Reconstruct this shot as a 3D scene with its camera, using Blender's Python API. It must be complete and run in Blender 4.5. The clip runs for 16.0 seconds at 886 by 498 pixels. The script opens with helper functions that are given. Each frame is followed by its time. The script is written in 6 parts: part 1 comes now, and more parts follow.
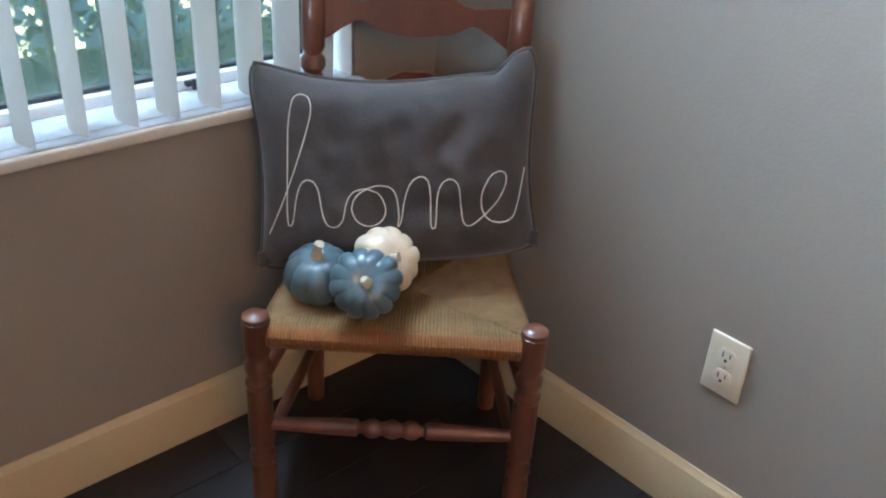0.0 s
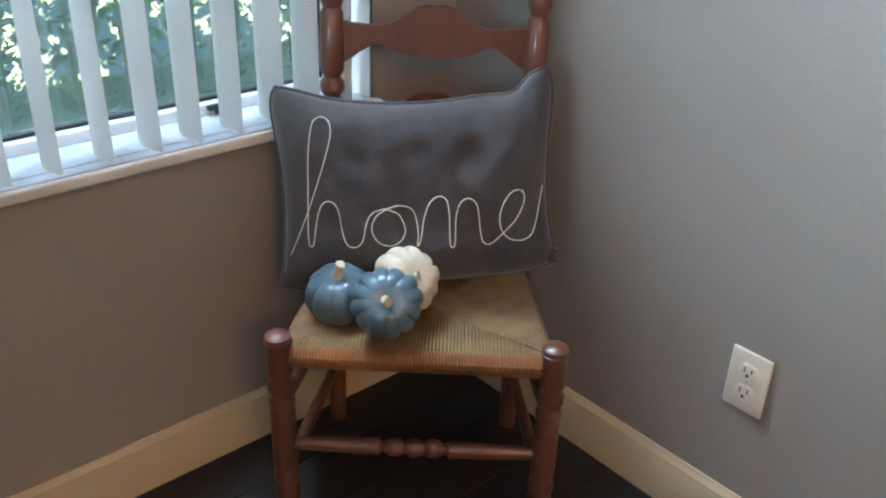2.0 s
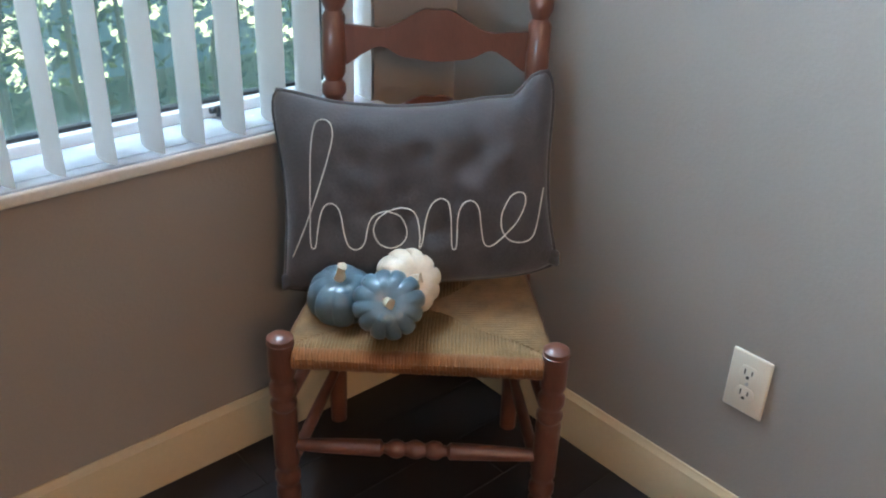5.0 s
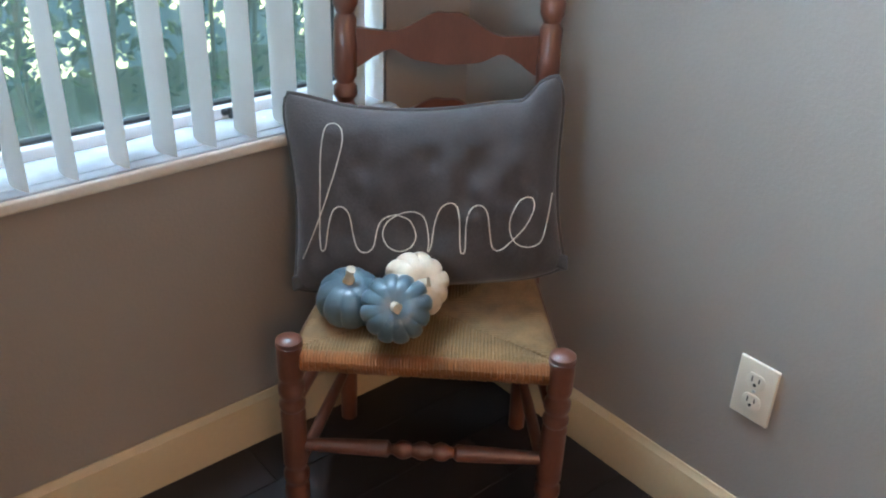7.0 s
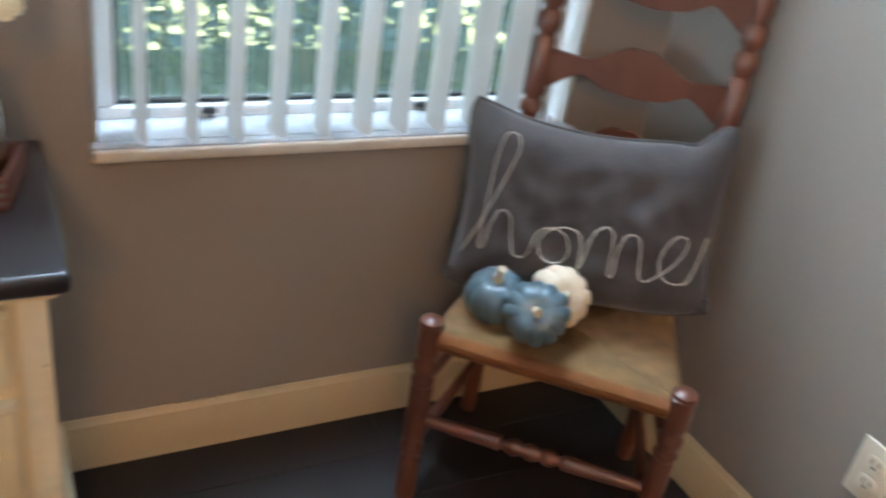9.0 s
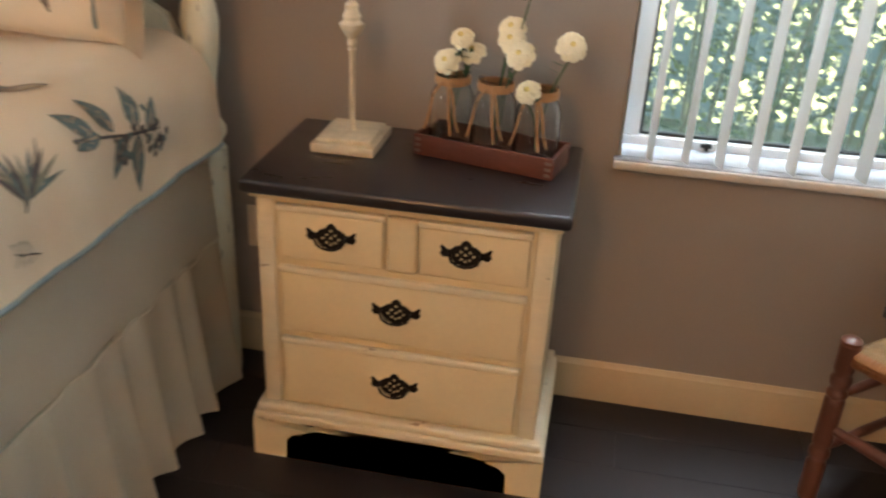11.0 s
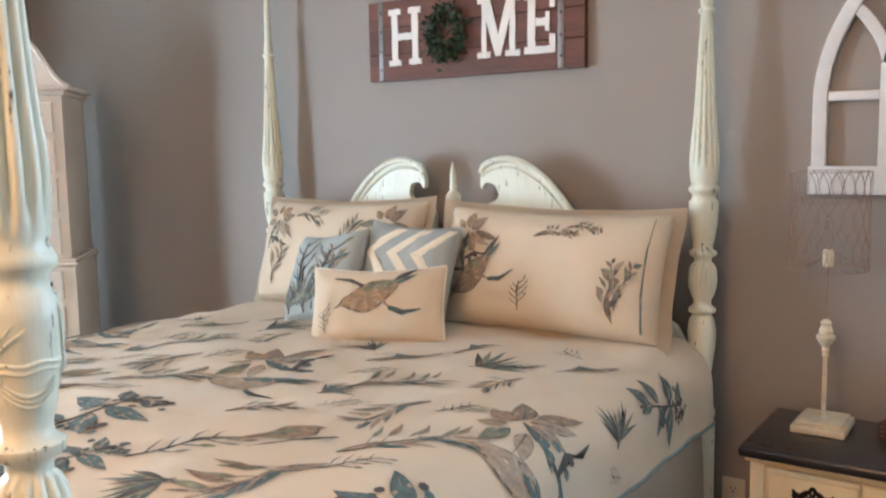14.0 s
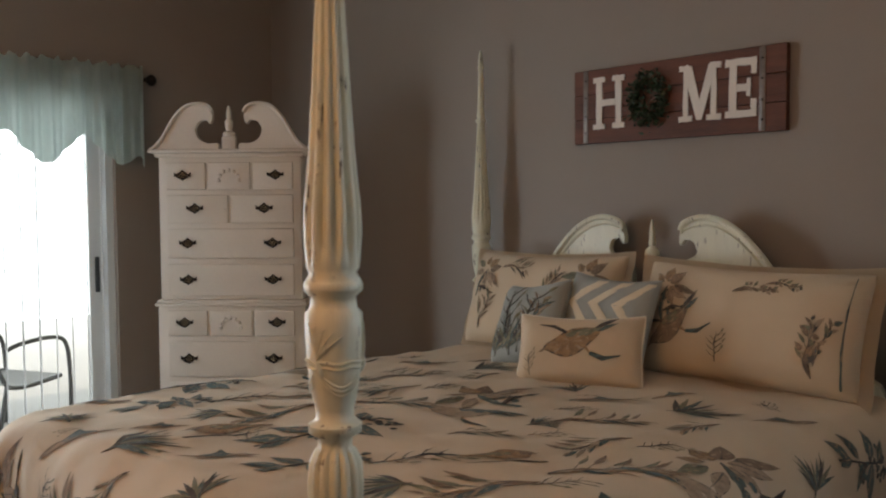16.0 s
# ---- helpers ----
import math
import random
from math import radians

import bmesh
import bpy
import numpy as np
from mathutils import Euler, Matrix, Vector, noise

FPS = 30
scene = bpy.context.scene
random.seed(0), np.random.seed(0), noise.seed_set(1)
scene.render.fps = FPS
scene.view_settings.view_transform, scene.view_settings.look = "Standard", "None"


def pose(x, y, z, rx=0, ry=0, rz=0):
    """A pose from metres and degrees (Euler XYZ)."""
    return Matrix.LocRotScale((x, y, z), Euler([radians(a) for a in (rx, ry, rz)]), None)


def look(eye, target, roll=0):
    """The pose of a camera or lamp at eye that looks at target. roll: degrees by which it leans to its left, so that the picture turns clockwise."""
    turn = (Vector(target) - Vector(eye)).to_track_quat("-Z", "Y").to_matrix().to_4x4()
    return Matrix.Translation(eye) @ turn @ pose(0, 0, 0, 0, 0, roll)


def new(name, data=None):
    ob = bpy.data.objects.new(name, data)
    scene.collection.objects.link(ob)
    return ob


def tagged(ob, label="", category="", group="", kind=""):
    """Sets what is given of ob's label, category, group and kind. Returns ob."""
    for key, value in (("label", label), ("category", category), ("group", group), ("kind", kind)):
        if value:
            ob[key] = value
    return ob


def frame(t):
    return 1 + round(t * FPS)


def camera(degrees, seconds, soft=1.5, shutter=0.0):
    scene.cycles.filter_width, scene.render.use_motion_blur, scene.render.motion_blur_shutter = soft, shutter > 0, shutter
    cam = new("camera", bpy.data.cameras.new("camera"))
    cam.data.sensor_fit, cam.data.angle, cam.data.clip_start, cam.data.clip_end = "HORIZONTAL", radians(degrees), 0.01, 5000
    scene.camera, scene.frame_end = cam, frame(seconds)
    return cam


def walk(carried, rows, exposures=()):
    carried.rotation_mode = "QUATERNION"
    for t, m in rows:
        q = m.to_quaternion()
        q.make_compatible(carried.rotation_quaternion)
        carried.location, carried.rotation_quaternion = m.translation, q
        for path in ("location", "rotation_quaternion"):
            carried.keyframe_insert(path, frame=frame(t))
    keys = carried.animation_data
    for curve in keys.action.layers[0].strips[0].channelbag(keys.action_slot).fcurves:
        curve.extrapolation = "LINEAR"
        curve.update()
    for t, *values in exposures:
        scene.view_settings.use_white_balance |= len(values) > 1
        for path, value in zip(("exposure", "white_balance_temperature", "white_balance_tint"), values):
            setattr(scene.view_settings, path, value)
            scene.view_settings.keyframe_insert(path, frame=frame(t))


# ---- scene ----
import itertools
cam = camera(53.6, 16.0, soft=2.1, shutter=0.5)
PATH = [
    (0, (-1.116, -1.223, 1.141), (0.088, 0.037, 0.16), 3.7),
    (0.5, (-1.126, -1.223, 1.135), (0.085, 0.05, 0.179), 3.1),
    (1, (-1.121, -1.231, 1.144), (0.073, 0.061, 0.194), 2.4),
    (1.5, (-1.118, -1.234, 1.149), (0.067, 0.068, 0.2), 2.2),
    (2, (-1.123, -1.232, 1.145), (0.06, 0.076, 0.202), 2.2),
    (2.5, (-1.117, -1.23, 1.163), (0.052, 0.074, 0.197), 2.2),
    (3, (-1.118, -1.24, 1.156), (0.055, 0.075, 0.21), 2.0),
    (3.5, (-1.128, -1.238, 1.148), (0.055, 0.078, 0.215), 2.1),
    (4, (-1.131, -1.233, 1.145), (0.059, 0.074, 0.21), 2.3),
    (6.5, (-1.126, -1.231, 1.159), (0.043, 0.088, 0.213), 2.3),
    (7, (-1.112, -1.237, 1.176), (0.032, 0.087, 0.208), 2.2),
    (7.5, (-1.121, -1.231, 1.169), (0.042, 0.086, 0.213), 2.7),
    (8, (-1.129, -1.229, 1.162), (0.056, 0.079, 0.222), 3.4),
    (8.5, (-1.125, -1.252, 1.174), (-0.003, 0.111, 0.235), 5.2),
    (9, (-1.186, -1.301, 1.195), (-0.295, 0.213, 0.24), 9.4),
    (9.5, (-1.158, -1.419, 1.232), (-0.815, 0.286, 0.244), 6.6),
    (9.7, (-1.176, -1.44, 1.235), (-0.933, 0.285, 0.252), 6.0),
    (11.8, (-1.068, -2.077, 1.341), (-1.691, -0.358, 0.531), 1.2),
    (12, (-1.066, -2.118, 1.359), (-1.76, -0.414, 0.574), 0.9),
    (12.5, (-1.093, -2.234, 1.386), (-1.935, -0.549, 0.713), 0.4),
    (13, (-1.14, -2.376, 1.403), (-2.129, -0.715, 0.891), -0.6),
    (13.5, (-1.118, -2.485, 1.381), (-2.234, -0.858, 1.055), -1.4),
    (14, (-1.137, -2.56, 1.405), (-2.268, -0.927, 1.173), -1.1),
    (14.5, (-1.067, -2.594, 1.413), (-2.26, -0.997, 1.256), -0.6),
    (15, (-1.008, -2.657, 1.412), (-2.337, -1.168, 1.287), -0.0),
    (15.5, (-0.996, -2.71, 1.418), (-2.441, -1.332, 1.303), -0.1),
    (16, (-1.032, -2.773, 1.406), (-2.489, -1.406, 1.308), -0.4),
]
EXPOSURES = [(0, 0.22, 5900, 7), (8.4, 0.22, 5900, 7), (9.0, 0.30, 6300, 8), (9.5, 0.46, 6900, 11), (12, 0.25, 7500, 14), (12.6, 0.28, 7100, 13), (13.0, 0.50, 6500, 9), (13.4, 0.50, 6200, 8), (14, 0.36, 6100, 10), (14.6, 0.22, 6300, 11), (15.2, -0.42, 6500, 12), (15.6, -1.15, 7200, 15), (16, -1.38, 7500, 17)]
walk(cam, [(t, look(eye, target, roll)) for t, eye, target, roll in PATH], EXPOSURES)

# ---- world, sun, large lights ----
SUN_EL, SUN_AZ = 50.0, 86.0        # degrees up, and clockwise from +y
world = bpy.data.worlds.new("sky")
scene.world = world
world.use_nodes = True
wt = world.node_tree
sky = wt.nodes.new("ShaderNodeTexSky")
sky.sky_type, sky.sun_disc = "NISHITA", False
sky.sun_elevation, sky.sun_rotation = radians(SUN_EL), radians(SUN_AZ)
wt.links.new(sky.outputs[0], wt.nodes["Background"].inputs[0])
wt.nodes["Background"].inputs[1].default_value = 0.15


def lamp(name, kind, m, power, color, size=(1, 1), angle=0.5):
    data = bpy.data.lights.new(name, kind)
    data.energy, data.color = power, color
    if kind == "AREA":
        data.shape, data.size, data.size_y = "RECTANGLE", size[0], size[1]
    elif kind == "SUN":
        data.angle = radians(angle)
    else:
        data.shadow_soft_size = size[0]
    ob = new(name, data)
    ob.matrix_world = m
    return ob


sun_way = Vector((math.sin(radians(SUN_AZ)) * math.cos(radians(SUN_EL)), math.cos(radians(SUN_AZ)) * math.cos(radians(SUN_EL)), math.sin(radians(SUN_EL))))
lamp("sun", "SUN", look(sun_way * 30, (0, 0, 0)), 4.0, (1.0, 0.95, 0.86))
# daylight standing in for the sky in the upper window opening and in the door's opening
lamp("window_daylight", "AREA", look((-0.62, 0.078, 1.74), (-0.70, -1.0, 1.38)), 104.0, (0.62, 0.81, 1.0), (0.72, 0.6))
lamp("door_daylight", "AREA", look((-5.36, -2.55, 1.1), (-3.5, -2.2, 1.0)), 175.0, (0.66, 0.84, 1.0), (1.3, 1.7))

# ---- materials ----


def material(name, color, rough=0.6, metal=0.0, vary=0.12, scale=6.0, fine=90.0, bump=0.05, spots=None, spot_amount=0.0, stretch=(1, 1, 1), sheen=0.0, coat=0.0, per_object=0.0):
    """Two scales of colour variation, fine relief, and optional worn spots."""
    m = bpy.data.materials.new(name)
    m.use_nodes = True
    nt = m.node_tree
    b = nt.nodes["Principled BSDF"]
    b.inputs["Roughness"].default_value, b.inputs["Metallic"].default_value = rough, metal
    if sheen:
        b.inputs["Sheen Weight"].default_value = sheen
    if coat:
        b.inputs["Coat Weight"].default_value, b.inputs["Coat Roughness"].default_value = coat, 0.18
    tc = nt.nodes.new("ShaderNodeTexCoord")
    mp = nt.nodes.new("ShaderNodeMapping")
    mp.inputs["Scale"].default_value = stretch
    nt.links.new(tc.outputs["Object"], mp.inputs[0])
    big, small = nt.nodes.new("ShaderNodeTexNoise"), nt.nodes.new("ShaderNodeTexNoise")
    for n, sc in ((big, scale), (small, fine)):
        n.inputs["Scale"].default_value, n.inputs["Detail"].default_value = sc, 5
        nt.links.new(mp.outputs[0], n.inputs["Vector"])
    mix = nt.nodes.new("ShaderNodeMath")
    mix.operation = "MULTIPLY_ADD"
    mix.inputs[1].default_value = 0.5
    nt.links.new(small.outputs[0], mix.inputs[0])
    nt.links.new(big.outputs[0], mix.inputs[2])
    rng = nt.nodes.new("ShaderNodeMapRange")
    rng.inputs[1].default_value, rng.inputs[2].default_value = 0.45, 1.05
    rng.inputs[3].default_value, rng.inputs[4].default_value = 1 - vary, 1 + vary
    nt.links.new(mix.outputs[0], rng.inputs[0])
    value = rng.outputs[0]
    if per_object:
        oi = nt.nodes.new("ShaderNodeObjectInfo")
        pr = nt.nodes.new("ShaderNodeMapRange")
        pr.inputs[3].default_value, pr.inputs[4].default_value = 1 - per_object, 1 + per_object
        nt.links.new(oi.outputs["Random"], pr.inputs[0])
        mu = nt.nodes.new("ShaderNodeMath")
        mu.operation = "MULTIPLY"
        nt.links.new(value, mu.inputs[0])
        nt.links.new(pr.outputs[0], mu.inputs[1])
        value = mu.outputs[0]
    hv = nt.nodes.new("ShaderNodeHueSaturation")
    hv.inputs["Color"].default_value = (*color, 1)
    nt.links.new(value, hv.inputs["Value"])
    out = hv.outputs[0]
    if spots:
        sp = nt.nodes.new("ShaderNodeTexNoise")
        sp.inputs["Scale"].default_value, sp.inputs["Detail"].default_value, sp.inputs["Roughness"].default_value = 26.0, 7, 0.68
        nt.links.new(mp.outputs[0], sp.inputs["Vector"])
        th = nt.nodes.new("ShaderNodeMapRange")
        th.inputs[1].default_value, th.inputs[2].default_value = 0.70 - spot_amount, 0.74 - spot_amount
        nt.links.new(sp.outputs[0], th.inputs[0])
        mx = nt.nodes.new("ShaderNodeMix")
        mx.data_type = "RGBA"
        nt.links.new(th.outputs[0], mx.inputs[0])
        nt.links.new(out, mx.inputs[6])
        mx.inputs[7].default_value = (*spots, 1)
        out = mx.outputs[2]
    nt.links.new(out, b.inputs["Base Color"])
    rr = nt.nodes.new("ShaderNodeMapRange")
    rr.inputs[3].default_value, rr.inputs[4].default_value = max(0.02, rough - 0.08), min(1, rough + 0.08)
    nt.links.new(big.outputs[0], rr.inputs[0])
    nt.links.new(rr.outputs[0], b.inputs["Roughness"])
    if bump:
        bp = nt.nodes.new("ShaderNodeBump")
        bp.inputs["Strength"].default_value, bp.inputs["Distance"].default_value = bump, 0.01
        nt.links.new(small.outputs[0], bp.inputs["Height"])
        nt.links.new(bp.outputs[0], b.inputs["Normal"])
    return m


def glass_material(name, color=(1, 1, 1), rough=0.0):
    m = bpy.data.materials.new(name)
    m.use_nodes = True
    b = m.node_tree.nodes["Principled BSDF"]
    b.inputs["Base Color"].default_value = (*color, 1)
    b.inputs["Roughness"].default_value, b.inputs["Transmission Weight"].default_value, b.inputs["IOR"].default_value = rough, 1.0, 1.45
    return m


def pane_material(name):
    """Thin clear glass: lets light straight through and mirrors a little at its surface."""
    m = bpy.data.materials.new(name)
    m.use_nodes = True
    nt = m.node_tree
    tr, gl, mx, fr = (nt.nodes.new(n) for n in ("ShaderNodeBsdfTransparent", "ShaderNodeBsdfGlossy", "ShaderNodeMixShader", "ShaderNodeFresnel"))
    gl.inputs["Roughness"].default_value = 0.02
    nt.links.new(fr.outputs[0], mx.inputs[0])
    nt.links.new(tr.outputs[0], mx.inputs[1])
    nt.links.new(gl.outputs[0], mx.inputs[2])
    nt.links.new(mx.outputs[0], nt.nodes["Material Output"].inputs[0])
    return m


def haze_material(name, share):
    """Haze for a window: mostly clear, with a pale blue translucent share over the view."""
    m = bpy.data.materials.new(name)
    m.use_nodes = True
    nt = m.node_tree
    tr, df, mx = (nt.nodes.new(k) for k in ("ShaderNodeBsdfTransparent", "ShaderNodeBsdfTranslucent", "ShaderNodeMixShader"))
    df.inputs[0].default_value = (0.42, 0.64, 0.74, 1)
    mx.inputs[0].default_value = share
    nt.links.new(tr.outputs[0], mx.inputs[1])
    nt.links.new(df.outputs[0], mx.inputs[2])
    nt.links.new(mx.outputs[0], nt.nodes["Material Output"].inputs[0])
    return m


def translucent(m, share):
    """Lets part of the light that falls on a thin sheet through to its other side."""
    nt = m.node_tree
    out, b = nt.nodes["Material Output"], nt.nodes["Principled BSDF"]
    tl, mx = nt.nodes.new("ShaderNodeBsdfTranslucent"), nt.nodes.new("ShaderNodeMixShader")
    nt.links.new(b.inputs["Base Color"].links[0].from_socket, tl.inputs[0])
    mx.inputs[0].default_value = share
    nt.links.new(b.outputs[0], mx.inputs[1])
    nt.links.new(tl.outputs[0], mx.inputs[2])
    nt.links.new(mx.outputs[0], out.inputs[0])
    return m


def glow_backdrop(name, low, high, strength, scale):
    """Glowing sheet; noise paints brighter and dimmer blotches into its emission."""
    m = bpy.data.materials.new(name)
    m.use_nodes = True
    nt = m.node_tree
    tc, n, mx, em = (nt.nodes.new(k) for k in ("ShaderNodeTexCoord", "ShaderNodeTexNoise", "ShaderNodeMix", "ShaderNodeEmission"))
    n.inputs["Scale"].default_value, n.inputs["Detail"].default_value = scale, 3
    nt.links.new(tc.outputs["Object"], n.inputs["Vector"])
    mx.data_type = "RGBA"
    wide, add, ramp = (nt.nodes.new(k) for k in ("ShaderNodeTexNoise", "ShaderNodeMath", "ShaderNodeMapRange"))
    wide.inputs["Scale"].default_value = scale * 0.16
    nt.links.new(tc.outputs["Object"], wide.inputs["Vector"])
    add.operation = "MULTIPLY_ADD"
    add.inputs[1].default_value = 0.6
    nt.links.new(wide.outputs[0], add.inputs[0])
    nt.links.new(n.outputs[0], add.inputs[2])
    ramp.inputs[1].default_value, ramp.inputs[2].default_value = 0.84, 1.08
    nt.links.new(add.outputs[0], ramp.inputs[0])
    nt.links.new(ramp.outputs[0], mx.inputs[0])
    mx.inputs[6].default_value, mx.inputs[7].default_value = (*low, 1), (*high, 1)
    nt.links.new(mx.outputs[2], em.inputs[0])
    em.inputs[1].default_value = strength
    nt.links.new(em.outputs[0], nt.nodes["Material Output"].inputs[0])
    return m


# sunlit gaps and dim foliage are painted into this glow
GARDEN_GLOW = glow_backdrop("glowing_garden_gaps", (0.013, 0.024, 0.032), (0.92, 1.0, 0.48), 7.5, 22.0)
# glaring daylight outside the door, put into a nearly even glow
PATIO_GLOW = glow_backdrop("glowing_patio_daylight", (0.72, 0.90, 1.0), (0.90, 0.98, 1.0), 13.0, 0.4)
WALL = material("wall_paint", (0.298, 0.254, 0.220), 0.62, vary=0.05, scale=1.6, fine=160, bump=0.10)
CEIL = material("ceiling_paint", (0.72, 0.70, 0.66), 0.9, vary=0.04, bump=0.15)
TRIM = material("trim_paint", (0.54, 0.42, 0.26), 0.42, vary=0.06, scale=4, bump=0.03)
FLOOR = material("dark_floorboard", (0.015, 0.009, 0.009), 0.58, vary=0.35, scale=3, fine=60, bump=0.08, stretch=(1, 9, 1), per_object=0.3)
FLOORGAP = material("floor_base", (0.008, 0.006, 0.006), 0.8)
CREAM = material("cream_distressed_paint", (0.73, 0.60, 0.375), 0.45, vary=0.06, scale=5, bump=0.05, spots=(0.16, 0.09, 0.05), spot_amount=-0.05)
CREAMWEAR = material("cream_worn_edge", (0.72, 0.63, 0.45), 0.5, vary=0.1, scale=9, bump=0.06, spots=(0.20, 0.11, 0.06), spot_amount=0.055, stretch=(0.3, 1, 1))
IVORY = material("ivory_chest_paint", (0.70, 0.63, 0.55), 0.5, vary=0.05, scale=5, bump=0.05, spots=(0.2, 0.13, 0.09), spot_amount=-0.01)
POSTPAINT = material("cream_post_paint", (0.71, 0.715, 0.58), 0.38, vary=0.08, scale=9, bump=0.08, spots=(0.08, 0.06, 0.045), spot_amount=0.085, stretch=(3.0, 3.0, 0.5))
DARKTOP = material("dark_stained_top", (0.018, 0.014, 0.016), 0.30, vary=0.12, scale=4, fine=70, bump=0.04, stretch=(1, 4, 1), coat=0.3)
IRON = material("dark_bronze", (0.022, 0.017, 0.014), 0.42, metal=0.7, vary=0.3, scale=40, bump=0.1)
CHAIRWOOD = material("cherry_stained_wood", (0.128, 0.045, 0.026), 0.34, vary=0.28, scale=7, fine=120, bump=0.05, stretch=(3, 3, 0.5), coat=0.35)
RAILWOOD = material("honey_wood_rail", (0.36, 0.13, 0.035), 0.36, vary=0.22, scale=9, fine=120, bump=0.05, stretch=(0.5, 3, 3), coat=0.3)
RUSH = material("woven_rush", (0.215, 0.128, 0.055), 0.45, vary=0.42, scale=30, fine=260, bump=0.18)
ROLLRUSH = material("orange_rush_roll", (0.20, 0.075, 0.022), 0.36, vary=0.30, scale=22, fine=260, bump=0.15, coat=0.25)
VELVET = material("grey_velvet", (0.050, 0.041, 0.040), 0.85, vary=0.36, scale=14, fine=240, bump=0.16, sheen=0.24)
CORD = material("ivory_cord", (0.72, 0.66, 0.56), 0.7, vary=0.1, fine=500, bump=0.2)
BLUESKIN = material("blue_pumpkin_paint", (0.082, 0.120, 0.140), 0.30, vary=0.24, scale=16, fine=150, bump=0.05, coat=0.25)
WHITESKIN = material("cream_pumpkin_paint", (0.62, 0.50, 0.36), 0.38, vary=0.14, scale=16, fine=150, bump=0.05, coat=0.2)
STEM = material("dry_pumpkin_stem", (0.50, 0.42, 0.30), 0.8, vary=0.25, scale=60, bump=0.3)
PLASTIC = material("ivory_plastic", (0.70, 0.60, 0.47), 0.3, vary=0.02, bump=0.0)
SLOT = material("dark_slot", (0.02, 0.015, 0.012), 0.6)
STEEL = material("steel_screw", (0.5, 0.48, 0.45), 0.35, metal=1.0)
MARBLE = material("marble_sill", (0.42, 0.44, 0.48), 0.25, vary=0.38, scale=11, fine=30, bump=0.01)
MARBLEEDGE = material("sill_edge", (0.60, 0.53, 0.45), 0.45, vary=0.15, scale=14, bump=0.1)
VINYL = material("white_vinyl_frame", (0.72, 0.74, 0.74), 0.35, vary=0.04, bump=0.02)
GASKET = material("dark_gasket", (0.03, 0.035, 0.04), 0.5)
PANE = pane_material("clear_pane")
HAZE_SHEET = haze_material("pale_window_haze", 0.22)
JAR = glass_material("jar_glass", (0.97, 0.985, 0.98))
TRAYWOOD = material("reddish_tray_wood", (0.105, 0.030, 0.018), 0.45, vary=0.3, scale=8, fine=90, bump=0.08, stretch=(0.5, 3, 3))
TWINE = material("jute_twine", (0.42, 0.22, 0.10), 0.85, vary=0.25, scale=60, fine=400, bump=0.3)
PETAL = material("white_petal", (0.76, 0.70, 0.50), 0.6, vary=0.08, scale=30, bump=0.05)
EYE = material("flower_heart", (0.62, 0.50, 0.18), 0.8, vary=0.2, scale=60, bump=0.3)
GREEN = material("stem_leaf_green", (0.035, 0.085, 0.035), 0.5, vary=0.3, scale=20, bump=0.05)
COMF = material("cream_cotton_print_cloth", (0.61, 0.49, 0.345), 0.82, vary=0.05, scale=5, fine=420, bump=0.12, sheen=0.15)
SKIRTCLOTH = material("white_cotton_cloth", (0.80, 0.72, 0.57), 0.85, vary=0.05, scale=6, fine=420, bump=0.12)
PIPING = material("blue_piping", (0.20, 0.26, 0.265), 0.75, vary=0.1, fine=300, bump=0.1)
BLUECLOTH = material("pale_blue_linen", (0.36, 0.385, 0.36), 0.85, vary=0.12, scale=8, fine=420, bump=0.15)
CHEVRON = material("cream_chevron", (0.74, 0.66, 0.50), 0.85, vary=0.06, fine=420, bump=0.12)
INK = [material("print_" + n, c, 0.85, vary=0.40, scale=45, fine=200, bump=0.05) for n, c in (("charcoal", (0.085, 0.076, 0.068)), ("teal", (0.095, 0.135, 0.130)), ("sage", (0.19, 0.19, 0.13)), ("rust", (0.32, 0.205, 0.115)), ("umber", (0.23, 0.165, 0.115)), ("dust", (0.36, 0.27, 0.19)))]
SIGNWOOD = material("brown_sign_plank", (0.115, 0.038, 0.020), 0.6, vary=0.5, scale=5, fine=60, bump=0.15, stretch=(0.5, 4, 6), per_object=0.25)
LETTER = material("chipped_white_letter", (0.78, 0.73, 0.66), 0.6, vary=0.05, bump=0.05)
STRAP = material("galvanised_strap", (0.20, 0.165, 0.145), 0.45, metal=0.6, vary=0.25, scale=20, bump=0.1)
LEAF = translucent(material("garden_leaf", (0.028, 0.066, 0.052), 0.45, vary=0.5, scale=3, fine=40, bump=0.05), 0.35)
# yellower leaves scattered at random; the sun's glint is put into their colour
SUNLIT_LEAF = translucent(material("sunlit_colour_leaf", (0.12, 0.18, 0.05), 0.45, vary=0.4, scale=3, fine=40, bump=0.05), 0.4)
BARK = material("shrub_bark", (0.14, 0.12, 0.09), 0.85, vary=0.3, bump=0.3)
WREATH = material("boxwood_leaf", (0.022, 0.05, 0.022), 0.45, vary=0.4, scale=30, bump=0.05)
ARCHPAINT = material("white_arch_paint", (0.66, 0.63, 0.60), 0.55, vary=0.08, scale=12, bump=0.08, spots=(0.3, 0.25, 0.2), spot_amount=-0.03)
VANE = translucent(material("white_pvc_vane", (0.84, 0.84, 0.84), 0.5, vary=0.03, bump=0.02), 0.55)
VALANCE = translucent(material("seafoam_valance_cloth", (0.74, 0.82, 0.80), 0.75, vary=0.08, scale=5, fine=400, bump=0.1, sheen=0.2), 0.75)
